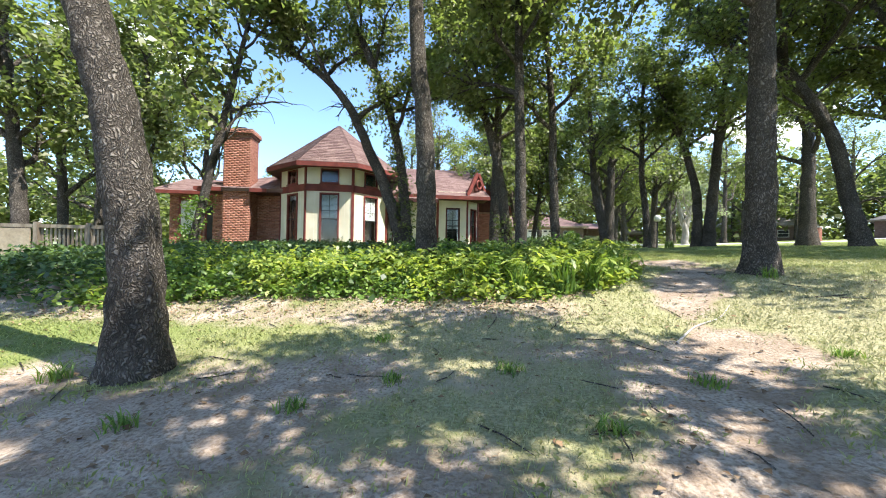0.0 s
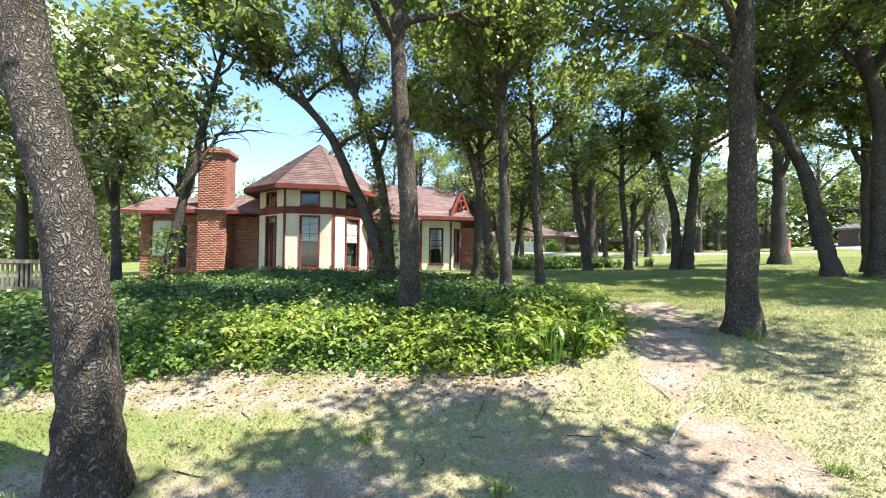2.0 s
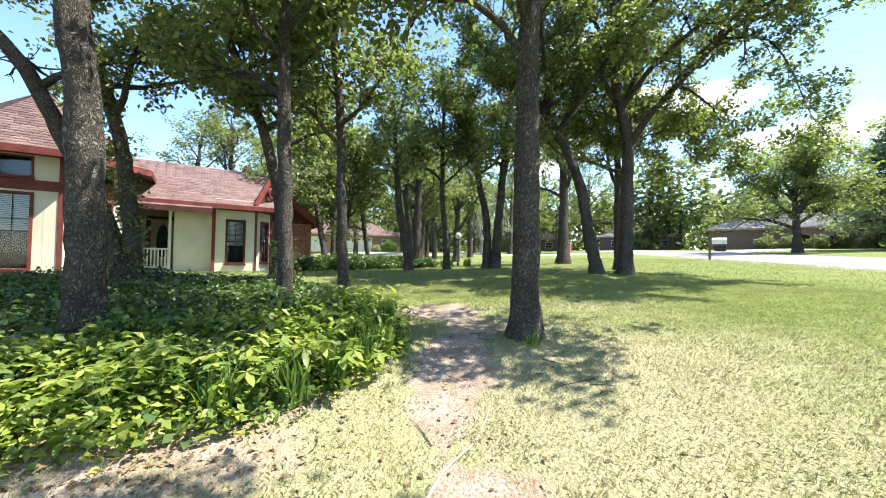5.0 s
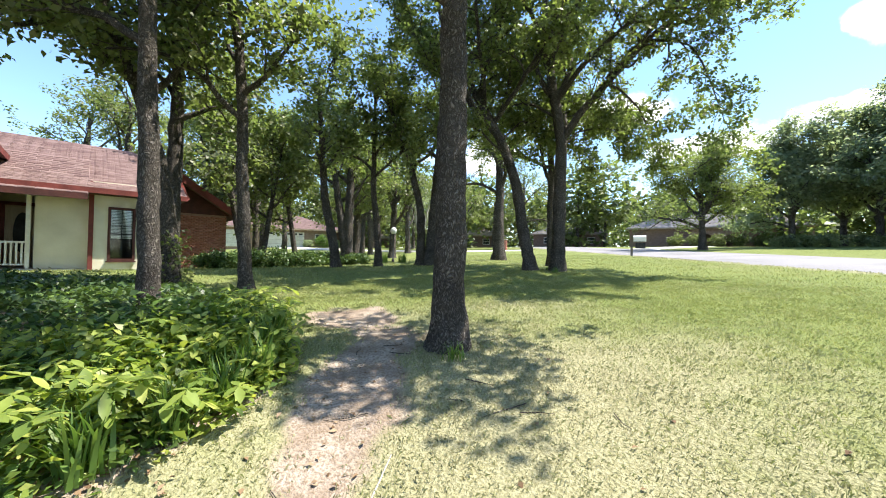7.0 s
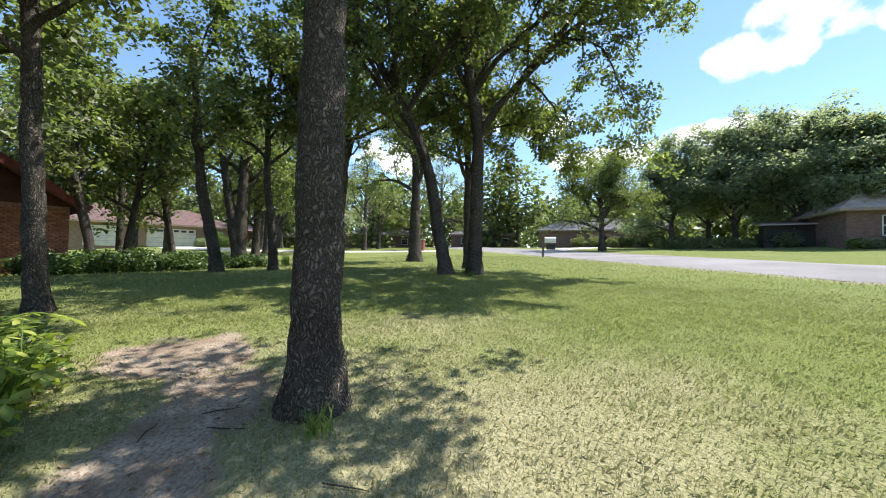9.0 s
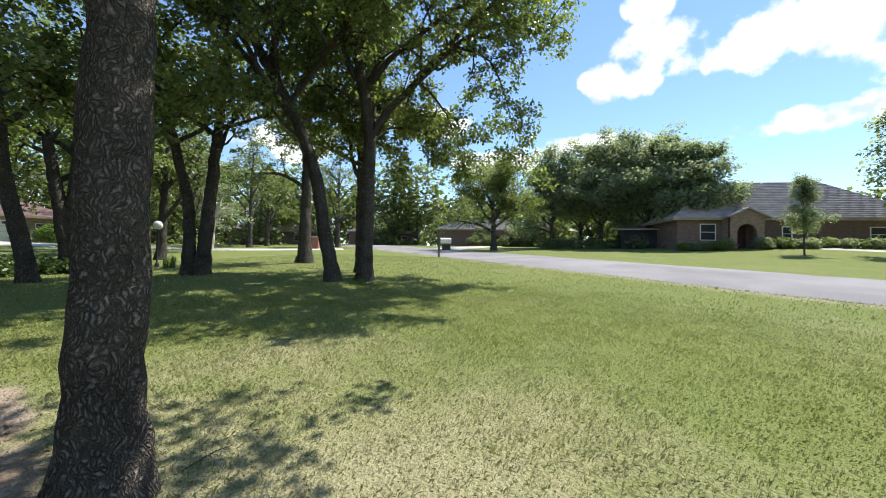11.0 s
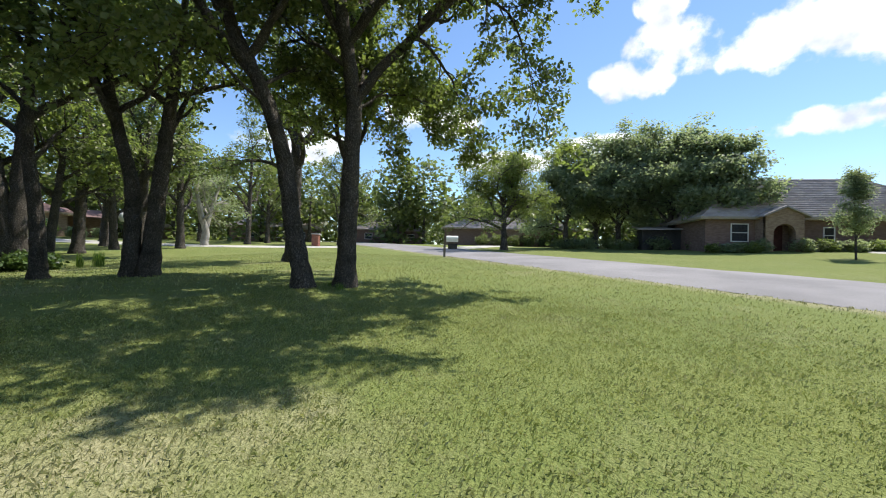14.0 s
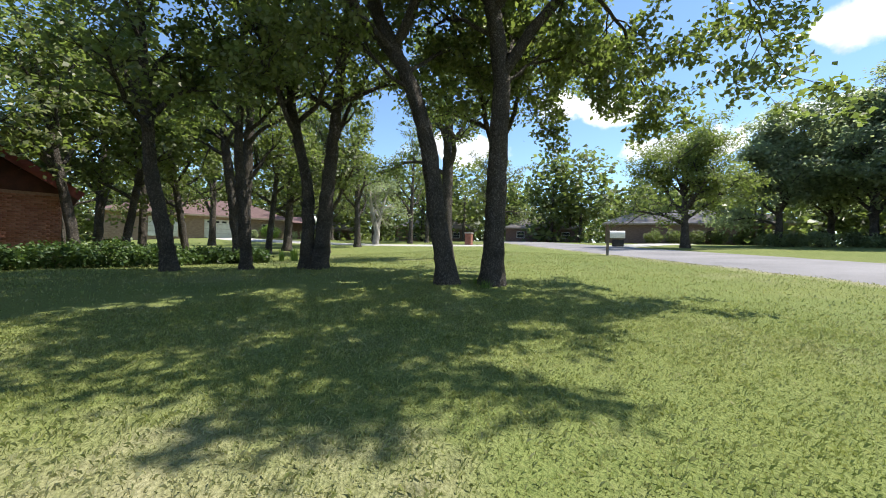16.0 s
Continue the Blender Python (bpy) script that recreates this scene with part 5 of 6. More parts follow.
bmesh.ops.transform(bm, matrix=Matrix.Translation((10.42, 4.46, EV - 0.4)) @ Matrix.Diagonal((-1, 1, 1, 1)) @ Matrix.Rotation(-math.atan2(RIDGE + 0.45 - EV, 3.9), 4, "Y"), verts=bm.verts)
part("bargeboard", bm, RED_TRIM, house, "dark red bargeboard")
bm = bmesh.new()
for yy in (4.95, 5.02):
    vs = [bm.verts.new(p) for p in ((6.5, yy, EV - 0.32), (10.1, yy, EV - 0.32), (6.5, yy, RIDGE - 0.05))]
    bm.faces.new(vs if yy < 5 else vs[::-1])
part("back_gable", bm, RED_DARK, house, "dark timber gable")


# ---------- houses in the distance ----------
def hip_roof(parent, x0, y0, x1, y1, z, rise, over=0.5, mat=None, label=""):
    x0, y0, x1, y1 = x0 - over, y0 - over, x1 + over, y1 + over
    h = min(x1 - x0, y1 - y0) / 2
    if x1 - x0 > y1 - y0:
        r0, r1 = (x0 + h, (y0 + y1) / 2, z + rise), (x1 - h, (y0 + y1) / 2, z + rise)
        quads = [[(x0, y0, z), (x1, y0, z), r1, r0], [(x1, y1, z), (x0, y1, z), r0, r1], [(x0, y1, z), (x0, y0, z), r0, r0], [(x1, y0, z), (x1, y1, z), r1, r1]]
    else:
        r0, r1 = ((x0 + x1) / 2, y0 + h, z + rise), ((x0 + x1) / 2, y1 - h, z + rise)
        quads = [[(x0, y1, z), (x0, y0, z), r0, r1], [(x1, y0, z), (x1, y1, z), r1, r0], [(x0, y0, z), (x1, y0, z), r0, r0], [(x1, y1, z), (x0, y1, z), r1, r1]]
    roof = None
    for i, qd in enumerate(quads):
        bm = bmesh.new()
        pts = qd if qd[2] != qd[3] else qd[:3]
        top = [bm.verts.new(p) for p in pts]
        bm.faces.new(top)
        ob = part("roof", bm, mat or GREY_ROOF, parent, label)
        shingles("shingles", qd, ob, mat or GREY_ROOF, course=0.3, tab=0.9, seed=30 + i)
    part("fascia", box_bm((x0, y0 - 0.02, z - 0.2, x1, y0 + 0.02, z), (x0, y1 - 0.02, z - 0.2, x1, y1 + 0.02, z), (x0 - 0.02, y0, z - 0.2, x0 + 0.02, y1, z), (x1 - 0.02, y0, z - 0.2, x1 + 0.02, y1, z), bevel=0.005), TAN_PANEL, parent, "pale eave board")
    part("soffit", box_bm((x0 + 0.03, y0 + 0.03, z - 0.17, x1 - 0.03, y1 - 0.03, z - 0.13)), WHITE_PAINT, parent)


def flat_window(parent, x, y, z, w, h, along="x", out=-1):
    """A small far window in a wall: frame, pane and bar."""
    if along == "x":
        fr = part("window", box_bm((x - w / 2, y + out * 0.05, z, x - w / 2 + 0.08, y, z + h), (x + w / 2 - 0.08, y + out * 0.05, z, x + w / 2, y, z + h), (x - w / 2, y + out * 0.05, z + h - 0.08, x + w / 2, y, z + h), (x - w / 2, y + out * 0.05, z, x + w / 2, y, z + 0.08),
                                  (x - w / 2, y + out * 0.045, z + h / 2 - 0.03, x + w / 2, y, z + h / 2 + 0.03)), WHITE_PAINT, parent)
        part("pane", box_bm((x - w / 2 + 0.08, y + out * 0.02, z + 0.08, x + w / 2 - 0.08, y + out * 0.01, z + h - 0.08)), BLACK_PLASTIC, fr, "dark reflecting glass")
    else:
        fr = part("window", box_bm((x + out * 0.05, y - w / 2, z, x, y - w / 2 + 0.08, z + h), (x + out * 0.05, y + w / 2 - 0.08, z, x, y + w / 2, z + h), (x + out * 0.05, y - w / 2, z + h - 0.08, x, y + w / 2, z + h), (x + out * 0.05, y - w / 2, z, x, y + w / 2, z + 0.08),
                                  (x + out * 0.045, y - w / 2, z + h / 2 - 0.03, x, y + w / 2, z + h / 2 + 0.03)), WHITE_PAINT, parent)
        part("pane", box_bm((x + out * 0.02, y - w / 2 + 0.08, z + 0.08, x + out * 0.01, y + w / 2 - 0.08, z + h - 0.08)), BLACK_PLASTIC, fr, "dark reflecting glass")


def arch_bm(w, spring, wall_w, top, thick):
    """A wall panel, x to the right and -y outward, with a round-headed opening."""
    bm = bmesh.new()
    n = 14
    pts = [(-w / 2, 0.0)] + [(-w / 2 * math.cos(math.pi * i / n), spring + w / 2 * math.sin(math.pi * i / n)) for i in range(n + 1)] + [(w / 2, 0.0)]
    outer = [(-wall_w / 2, 0.0)] + [(-wall_w / 2 + wall_w * i / n, top) for i in range(n + 1)] + [(wall_w / 2, 0.0)]
    for yy, flip in ((0.0, False), (thick, True)):
        a = [bm.verts.new((x, yy, z)) for x, z in pts]
        b = [bm.verts.new((x, yy, z)) for x, z in outer]
        for i in range(len(pts) - 1):
            f = (a[i], a[i + 1], b[i + 1], b[i])
            bm.faces.new(f if not flip else f[::-1])
    bm.verts.ensure_lookup_table()
    k = len(pts)
    for i in range(k - 1):
        bm.faces.new((bm.verts[i + 1], bm.verts[i], bm.verts[2 * k + i], bm.verts[2 * k + i + 1]))
    return bm


# brown brick house over the road: long hip roof, arched entry; its front looks along -y of its own frame
hx, hy = 45.5, -8.8
over = thing("house", (hx, hy, gz(hx - 3, hy) - 0.05), -72.0, label="low brown brick house with hip roof and arched entry", category="house")
part("wall", box_bm((-8.5, 0, -0.4, 10.4, 0.25, 2.75), (-8.5, 9, -0.4, 10.4, 9.25, 2.75), (-8.5, 0.25, -0.4, -8.25, 9, 2.75), (10.15, 0.25, -0.4, 10.4, 9, 2.75)), BROWN_BRICK, over)
hip_roof(over, -8.5, 0, 10.4, 9.25, 2.85, 4.0, 0.6, GREY_ROOF, "grey-brown hip roof")
for wx, w, h in ((-6.0, 1.3, 1.5), (0.2, 0.8, 1.3), (7.4, 2.2, 1.3)):
    flat_window(over, wx, -0.002, 0.85, w, h)
entry = part("entry_arch", in_frame(arch_bm(1.5, 1.5, 2.6, 2.95, 0.35), (-3.6, -1.3, 0), (1, 0), (0, -1)), TAN_BRICK, over, "tan stone arched entry")
part("entry_side", box_bm((-4.9, -0.95, -0.2, -4.65, 0, 2.95)), TAN_BRICK, over)
part("entry_side", box_bm((-2.55, -0.95, -0.2, -2.3, 0, 2.95)), TAN_BRICK, over)
part("entry_door", box_bm((-4.2, -0.08, 0, -3.0, -0.02, 2.2), bevel=0.01), RED_DARK, over, "dark double front door")
for sgn in (-1, 1):
    part("entry_roof", slab_bm([(-3.6, -1.6, 3.65), (-3.6, 1.5, 3.65), (-3.6 - 1.65, 1.5, 2.85), (-3.6 - 1.65, -1.6, 2.85)] if sgn < 0 else [(-1.95, -1.6, 2.85), (-1.95, 1.5, 2.85), (-3.6, 1.5, 3.65), (-3.6, -1.6, 3.65)], 0.12), GREY_ROOF, over)
bm = bmesh.new()
for yy in (-1.3, -1.0):
    vs = [bm.verts.new(p) for p in ((-4.9, yy, 2.95), (-2.3, yy, 2.95), (-3.6, yy, 3.55))]
    bm.faces.new(vs if yy < -1.2 else vs[::-1])
part("entry_gable", bm, TAN_BRICK, over)
part("chimney", box_bm((-6.0, 4.2, 4.0, -5.2, 5.0, 6.5), (-6.06, 4.14, 6.3, -5.14, 5.06, 6.5), bevel=0.02), BROWN_BRICK, over, "square brick chimney")
part("chimney_cap", box_bm((-5.95, 4.25, 6.75, -5.25, 4.95, 6.82), (-5.9, 4.3, 6.5, -5.85, 4.35, 6.75), (-5.35, 4.85, 6.5, -5.3, 4.9, 6.75), (-5.9, 4.85, 6.5, -5.85, 4.9, 6.75), (-5.35, 4.3, 6.5, -5.3, 4.35, 6.75)), METAL_DARK, over, "dark chimney cap")
part("vent_pipe", box_bm((-3.5, 4.9, 5.2, -3.38, 5.02, 6.6)), METAL_DARK, over)

# garage house behind the grove
gx0, gy0 = 11.5, 58.0
garage = thing("house", (gx0, gy0, gz(gx0, gy0) + 0.05), -6.0, label="low tan brick house with white double garage door", category="house")
part("wall", box_bm((-9, 0, -0.5, 0.2, 0.25, 2.75), (5.1, 0, -0.5, 9.5, 0.25, 2.75), (0.2, 0, 2.3, 5.1, 0.25, 2.75), (-9, 9, -0.5, 9.5, 9.25, 2.75), (-9, 0.25, -0.5, -8.75, 9, 2.75), (9.25, 0.25, -0.5, 9.5, 9, 2.75)), TAN_BRICK, garage)
hip_roof(garage, -9, 0, 9.5, 9.25, 2.78, 2.3, 0.6, SHINGLE, "brown shingle hip roof")
gd = part("garage_door", box_bm(*[(0.2, 0.12, 0.02 + 0.57 * i, 5.1, 0.17, 0.57 * (i + 1)) for i in range(4)], bevel=0.01), WHITE_PAINT, garage, "white panelled double garage door")
for i in range(6):
    part("pane", box_bm((0.5 + i * 0.77, 0.1, 1.88, 0.5 + i * 0.77 + 0.5, 0.118, 2.12)), BLACK_PLASTIC, gd, "small dark pane")
gd2 = part("garage_door", box_bm(*[(-5.2, -0.05, 0.02 + 0.57 * i, -2.4, -0.002, 0.57 * (i + 1)) for i in range(4)], bevel=0.01), WHITE_PAINT, garage, "plain pale side panel door")
flat_window(garage, 7.3, -0.002, 0.9, 1.5, 1.2)
shed = thing("porch_shed", (22.5, 59.5, gz(22.5, 59.5)), -8, label="open timber porch with shingle roof beside the house", category="porch")
for px in (-2.2, 0, 2.2):
    part("post", box_bm((px - 0.08, -0.08, -0.2, px + 0.08, 0.08, 2.3), bevel=0.01), WEATHERED, shed)
part("roof", slab_bm([(-2.8, -0.5, 2.3), (2.8, -0.5, 2.3), (2.8, 2.6, 3.3), (-2.8, 2.6, 3.3)], 0.15), SHINGLE, shed)
part("back_wall", box_bm((-2.6, 2.4, -0.2, 2.6, 2.6, 3.1)), BROWN_BRICK, shed)

# arcade house behind the round shade tree and two low roofs further off
arc = thing("house", (63.7, 21.4, gz(63, 22) - 0.2), -65.0, label="long pinkish brick house with round-headed arches", category="house")
part("wall", box_bm((-12, 2.2, -0.4, 9, 2.45, 3.0), (-12, 8, -0.4, 9, 8.2, 3.0), (-12, 2.45, -0.4, -11.8, 8, 3.0), (8.8, 2.45, -0.4, 9, 8, 3.0), (-12, 0.0, -0.4, -4.0, 0.25, 3.0)), BROWN_BRICK, arc)
for i in range(4):
    part("arch", in_frame(arch_bm(2.0, 1.1, 3.25, 3.0, 0.35), (-2.4 + 3.25 * i, 0, 0), (1, 0), (0, -1)), TAN_BRICK, arc, "tan round-headed arch")
hip_roof(arc, -12, 0, 9, 8.2, 3.02, 2.2, 0.5, GREY_ROOF, "grey hip roof")
for i, (fx, fy, rz, ln) in enumerate([(58.0, 43.0, -55.0, 12.0), (47.0, 58.0, -40.0, 14.0), (30.0, 72.0, -20.0, 14.0)]):
    fh = thing("house", (fx, fy, gz(fx, fy) - 0.3), rz, label="far low house with a pale grey roof", category="house")
    part("wall", box_bm((-ln / 2, 0, -0.3, ln / 2, 7, 2.6)), BROWN_BRICK, fh)
    hip_roof(fh, -ln / 2, 0, ln / 2, 7, 2.62, 2.0, 0.5, GREY_ROOF)
    for wx in (-3.5, 0.5, 3.8):
        flat_window(fh, wx, -0.002, 0.9, 1.3, 1.1)
barn = thing("shed", (47.5, -1.0, gz(47, -1) - 0.1), -80.0, label="low shed darkened for the shade under the trees", category="shed")
# wall colour holds the shade that lies under the trees
part("wall", box_bm((-5, 0, -0.2, 5, 3, 2.0)), NEAR_BLACK, barn)
part("roof", slab_bm([(-5.4, -0.5, 2.0), (5.4, -0.5, 2.0), (5.4, 3.4, 2.5), (-5.4, 3.4, 2.5)], 0.12), GREY_ROOF, barn)

# ---------- yard things ----------
mx, my = 26.4, 14.8
mail = thing("mailbox", (mx, my, gz(mx, my)), -62, label="white metal mailbox on a weathered wooden post", category="mailbox")
part("post", box_bm((-0.07, -0.07, -0.3, 0.07, 0.07, 1.36), bevel=0.012), WEATHERED, mail, "grey weathered post")
part("arm", box_bm((-0.05, -0.05, 0.86, 0.75, 0.05, 0.95), bevel=0.01), WEATHERED, mail)
bm = bmesh.new()
prof = [(-0.19, 0.0), (-0.19, 0.2)] + [(-0.19 * math.cos(math.pi * i / 10), 0.2 + 0.19 * math.sin(math.pi * i / 10)) for i in range(1, 10)] + [(0.19, 0.2), (0.19, 0.0)]
fr, bk = [bm.verts.new((0.1, y, 0.955 + z)) for y, z in prof], [bm.verts.new((0.85, y, 0.955 + z)) for y, z in prof]
bm.faces.new(fr)
bm.faces.new(bk[::-1])
for i in range(len(prof)):
    j = (i + 1) % len(prof)
    bm.faces.new((fr[j], fr[i], bk[i], bk[j]))
part("box", bm, WHITE_PAINT, mail, "white domed metal box")
part("paper_box", box_bm((0.22, -0.16, 0.5, 0.8, 0.16, 0.85), bevel=0.02), BLACK_PLASTIC, mail, "black newspaper tube")

lx, ly = 12.7, 22.4
lamp = thing("garden_lamp", (lx, ly, gz(lx, ly)), 0, label="black garden lamp post with a frosted globe", category="lamp post")
v, f = tube([(0, 0, -0.1), (0, 0, 0.15), (0, 0, 0.2), (0, 0, 1.7), (0, 0, 1.74)], [0.09, 0.08, 0.04, 0.035, 0.07], 12)
link("pole", fast_mesh("pole", v, f), BLACK_PLASTIC, lamp, smooth=True)
bm = bmesh.new()
bmesh.ops.create_uvsphere(bm, u_segments=20, v_segments=12, radius=0.2, matrix=Matrix.Translation((0, 0, 1.92)) @ Matrix.Diagonal((1, 1, 1.08, 1)))
part("globe", bm, GLOBE, lamp, "frosted white globe", smooth=True)
part("collar", box_bm((-0.09, -0.09, 1.70, 0.09, 0.09, 1.76), bevel=0.02), BLACK_PLASTIC, lamp)

px0, py0 = 33.0, 33.5
pil = thing("brick_pillar", (px0, py0, gz(px0, py0) - 0.05), 30, label="square brick pillar beside a drive", category="pillar")
part("core", box_bm((-0.33, -0.33, -0.2, 0.33, 0.33, 1.3)), MORTAR, pil)
for a, b in (((-0.33, -0.33), (0.33, -0.33)), ((0.33, -0.33), (0.33, 0.33)), ((-0.33, 0.33), (-0.33, -0.33))):
    bricks("brickwork", a, b, 0, 1.3, pil)
part("cap", box_bm((-0.4, -0.4, 1.3, 0.4, 0.4, 1.42), bevel=0.02), CONCRETE, pil)

# weathered fence by the side yard
fence = thing("fence", (-10.3, 10.3, gz(-10.3, 10.3) - 0.05), 8, label="weathered grey picket fence with tan panels", category="fence")
rng = np.random.default_rng(9)
part("rail", box_bm((-3.6, -0.03, 0.92, 1.6, 0.03, 1.02), (-3.6, -0.02, 0.22, 1.6, 0.02, 0.30), bevel=0.006), WEATHERED, fence)
for i in range(5):
    u = -3.6 + i * 1.3
    part("post", box_bm((u - 0.06, -0.06, -0.4, u + 0.06, 0.06, 1.08), bevel=0.01), WEATHERED, fence)
for i in range(24):
    u = -1.0 + i * 0.107
    part("picket", box_bm((u - 0.03, 0.03, 0.08 + rng.uniform(0, 0.03), u + 0.03, 0.05, 0.9 + rng.uniform(0, 0.08)), bevel=0.004), WEATHERED, fence)
for u0, u1 in ((-3.45, -2.4), (-2.2, -1.15)):
    part("panel", box_bm((u0, -0.02, 0.1, u1, 0.02, 0.9), bevel=0.006), TAN_PANEL, fence, "tan board panel")


# ---------- planting ----------
def sample_bed(rng, n, poly, keep=None):
    xs, ys = [p[0] for p in poly], [p[1] for p in poly]
    x, y = rng.uniform(min(xs), max(xs), n * 25), rng.uniform(min(ys), max(ys), n * 25)
    ok = inside(x, y, poly)
    if keep is not None:
        ok &= rng.uniform(0, 1, n * 25) < keep(x, y)
    return x[ok][:n], y[ok][:n]


def bed_height(x, y):
    edge = seg_dist(x, y, BED + BED[:1])
    return (0.07 + 0.20 * ease(0.0, 0.7, edge) - 0.12 * ease(7.5, 11.0, y)) * (1 + 0.35 * bumps(x, y, 2.1, 0.6) + 0.2 * bumps(x, y, 5.0, 1.6))


def front(x, y):
    """1 along the sunny front of the bed, 0 at the back."""
    return (1 - ease(5.4, 6.6, y + 0.35 * bumps(x, y, 1.4, 0.2) - np.clip(x, 0, 3) * 0.35)) * ease(-5.5, -3.0, x)


def plant_stuff(name, label, mat, n, keep, size, per, sigma, lift, wide, seed, category="plants", up=0.8):
    rng = np.random.default_rng(seed)
    x, y = sample_bed(rng, n, BED, keep)
    h = bed_height(x, y) * rng.uniform(0.55, 1.15, len(x)) + lift
    c = np.stack([x, y, ground_z(x, y) + h], -1)
    v, f = leaves(rng, c, per, sigma, size, wide, up=up)
    tagged(link(name, fast_mesh(name, v, f), mat), label, category, kind="stuff")


plant_stuff("ivy", "dark green ivy covering the shaded bed", IVY_LEAF, 7500, lambda x, y: 1 - 0.6 * front(x, y), 0.08, 6, 0.07, 0.0, 0.85, 31)
plant_stuff("creeper", "yellow-green creeper along the sunny front", CREEPER_LEAF, 1500, lambda x, y: front(x, y) * np.clip(0.55 + 1.2 * bumps(x, y, 1.5, 0.9), 0.02, 1), 0.09, 6, 0.08, 0.02, 0.55, 32)
plant_stuff("vinca", "bright green low ground cover", BRIGHT_LEAF, 4200, lambda x, y: (front(x, y) + 0.08) * np.clip(0.6 - 0.8 * bumps(x, y, 1.5, 0.9), 0.05, 1), 0.068, 6, 0.07, -0.02, 0.65, 33)
plant_stuff("ivy_understory", "shaded stems and low leaves of the bed", IVY_LEAF, 3500, None, 0.1, 4, 0.08, -0.12, 0.8, 34)


def strap_tuft(at, n, length, seed, label, name="lily_clump", mat=None, spread=0.6, thin=1.0):
    """A clump of arching strap leaves."""
    rng = np.random.default_rng(seed)
    root = thing(name, (*at, gz(*at)), rng.uniform(0, 360), label=label, category="plant", group="strap-leaved clumps")
    vs, fs = [], []
    for i in range(n):
        a, L, w = rng.uniform(0, 6.28), length * rng.uniform(0.6, 1.2), rng.uniform(0.008, 0.016) * thin
        out, b0 = rng.uniform(0.25, 1.0) * spread, rng.standard_normal(2) * 0.05
        o = len(vs)
        for k in range(5):
            t = k / 4
            r, z = out * L * t ** 1.6, L * (t - 0.45 * out * t ** 3)
            ww = w * (1 - t ** 2) + 0.001
            cx, cy = b0[0] + math.cos(a) * r, b0[1] + math.sin(a) * r
            vs += [(cx - math.sin(a) * ww, cy + math.cos(a) * ww, z), (cx + math.sin(a) * ww, cy - math.cos(a) * ww, z)]
        fs += [(o + 2 * k, o + 2 * k + 1, o + 2 * k + 3, o + 2 * k + 2) for k in range(4)]
    link("foliage", fast_mesh("foliage", np.array(vs), np.array(fs)), mat or LILY_LEAF, root)
    return root


def creeper_plant(at, count, seed):
    """A sprawling creeper: arching stalks, each ending in a whorl of five broad leaflets."""
    rng = np.random.default_rng(seed)
    root = thing("creeper_plant", (*at, gz(*at)), rng.uniform(0, 360), label="creeper with five-fingered yellow-green leaves", category="plant", group="creepers at the edge of the bed")
    stalks, vs, fs = [], [], []
    for i in range(count):
        a, reach, high = rng.uniform(0, 6.28), rng.uniform(0.08, 0.42), rng.uniform(0.2, 0.46)
        tip = np.array([math.cos(a) * reach, math.sin(a) * reach, high])
        stalks.append(tube([(0, 0, 0), tip * [0.45, 0.45, 0.8], tip], [0.005, 0.004, 0.002], 4))
        tilt = rng.standard_normal(2) * 0.3
        for k in range(5):
            b, L = a + 1.15 * (k - 2) + rng.normal() * 0.12, rng.uniform(0.085, 0.14) * (1.1 - 0.12 * abs(k - 2))
            d = np.array([math.cos(b), math.sin(b), -0.25 + tilt[0] * math.cos(b) + tilt[1] * math.sin(b)])
            side = np.array([-math.sin(b), math.cos(b), 0]) * L * 0.24
            up = np.array([0, 0, L * 0.06])
            o = len(vs)
            vs += [tip, tip + d * L * 0.4 + side + up, tip + d * L * 0.72 + side * 0.8 + up * 0.6, tip + d * L, tip + d * L * 0.72 - side * 0.8 + up * 0.6, tip + d * L * 0.4 - side + up]
            fs += [(o, o + 1, o + 2, o + 3), (o, o + 3, o + 4, o + 5)]
    v, f = join(stalks)
    link("stalk", fast_mesh("stalk", v, f), LILY_LEAF, root, "thin green stalk")
    link("foliage", fast_mesh("foliage", np.array(vs), np.array(fs)), CREEPER_LEAF, root)


for i, at in enumerate([(2.2, 5.35), (2.55, 5.7), (1.6, 4.95), (1.1, 4.75), (2.8, 6.3), (2.95, 6.9), (2.0, 5.8), (0.35, 4.75), (-0.5, 4.95), (-1.4, 5.0), (1.95, 4.75), (2.75, 7.5), (1.4, 5.4), (0.7, 5.1), (-0.95, 5.3), (-2.2, 5.1), (2.45, 6.6), (1.75, 6.3)]):
    creeper_plant(at, 17, 400 + i)

rng = np.random.default_rng(17)
for i, at in enumerate([(2.25, 5.0), (1.95, 4.8), (2.5, 5.3), (1.55, 4.65), (2.7, 5.7), (2.2, 5.5), (1.0, 4.6), (2.85, 6.3)]):
    strap_tuft(at, 70, 0.42, 200 + i, "clump of arching strap leaves at the bed's edge")
for i in range(9):
    strap_tuft((11.0 + rng.uniform(-1.4, 2.0), 21.2 + rng.uniform(-0.8, 0.8)), 50, 0.55, 230 + i, "upright sword-leaved clump under the oaks", spread=0.3)
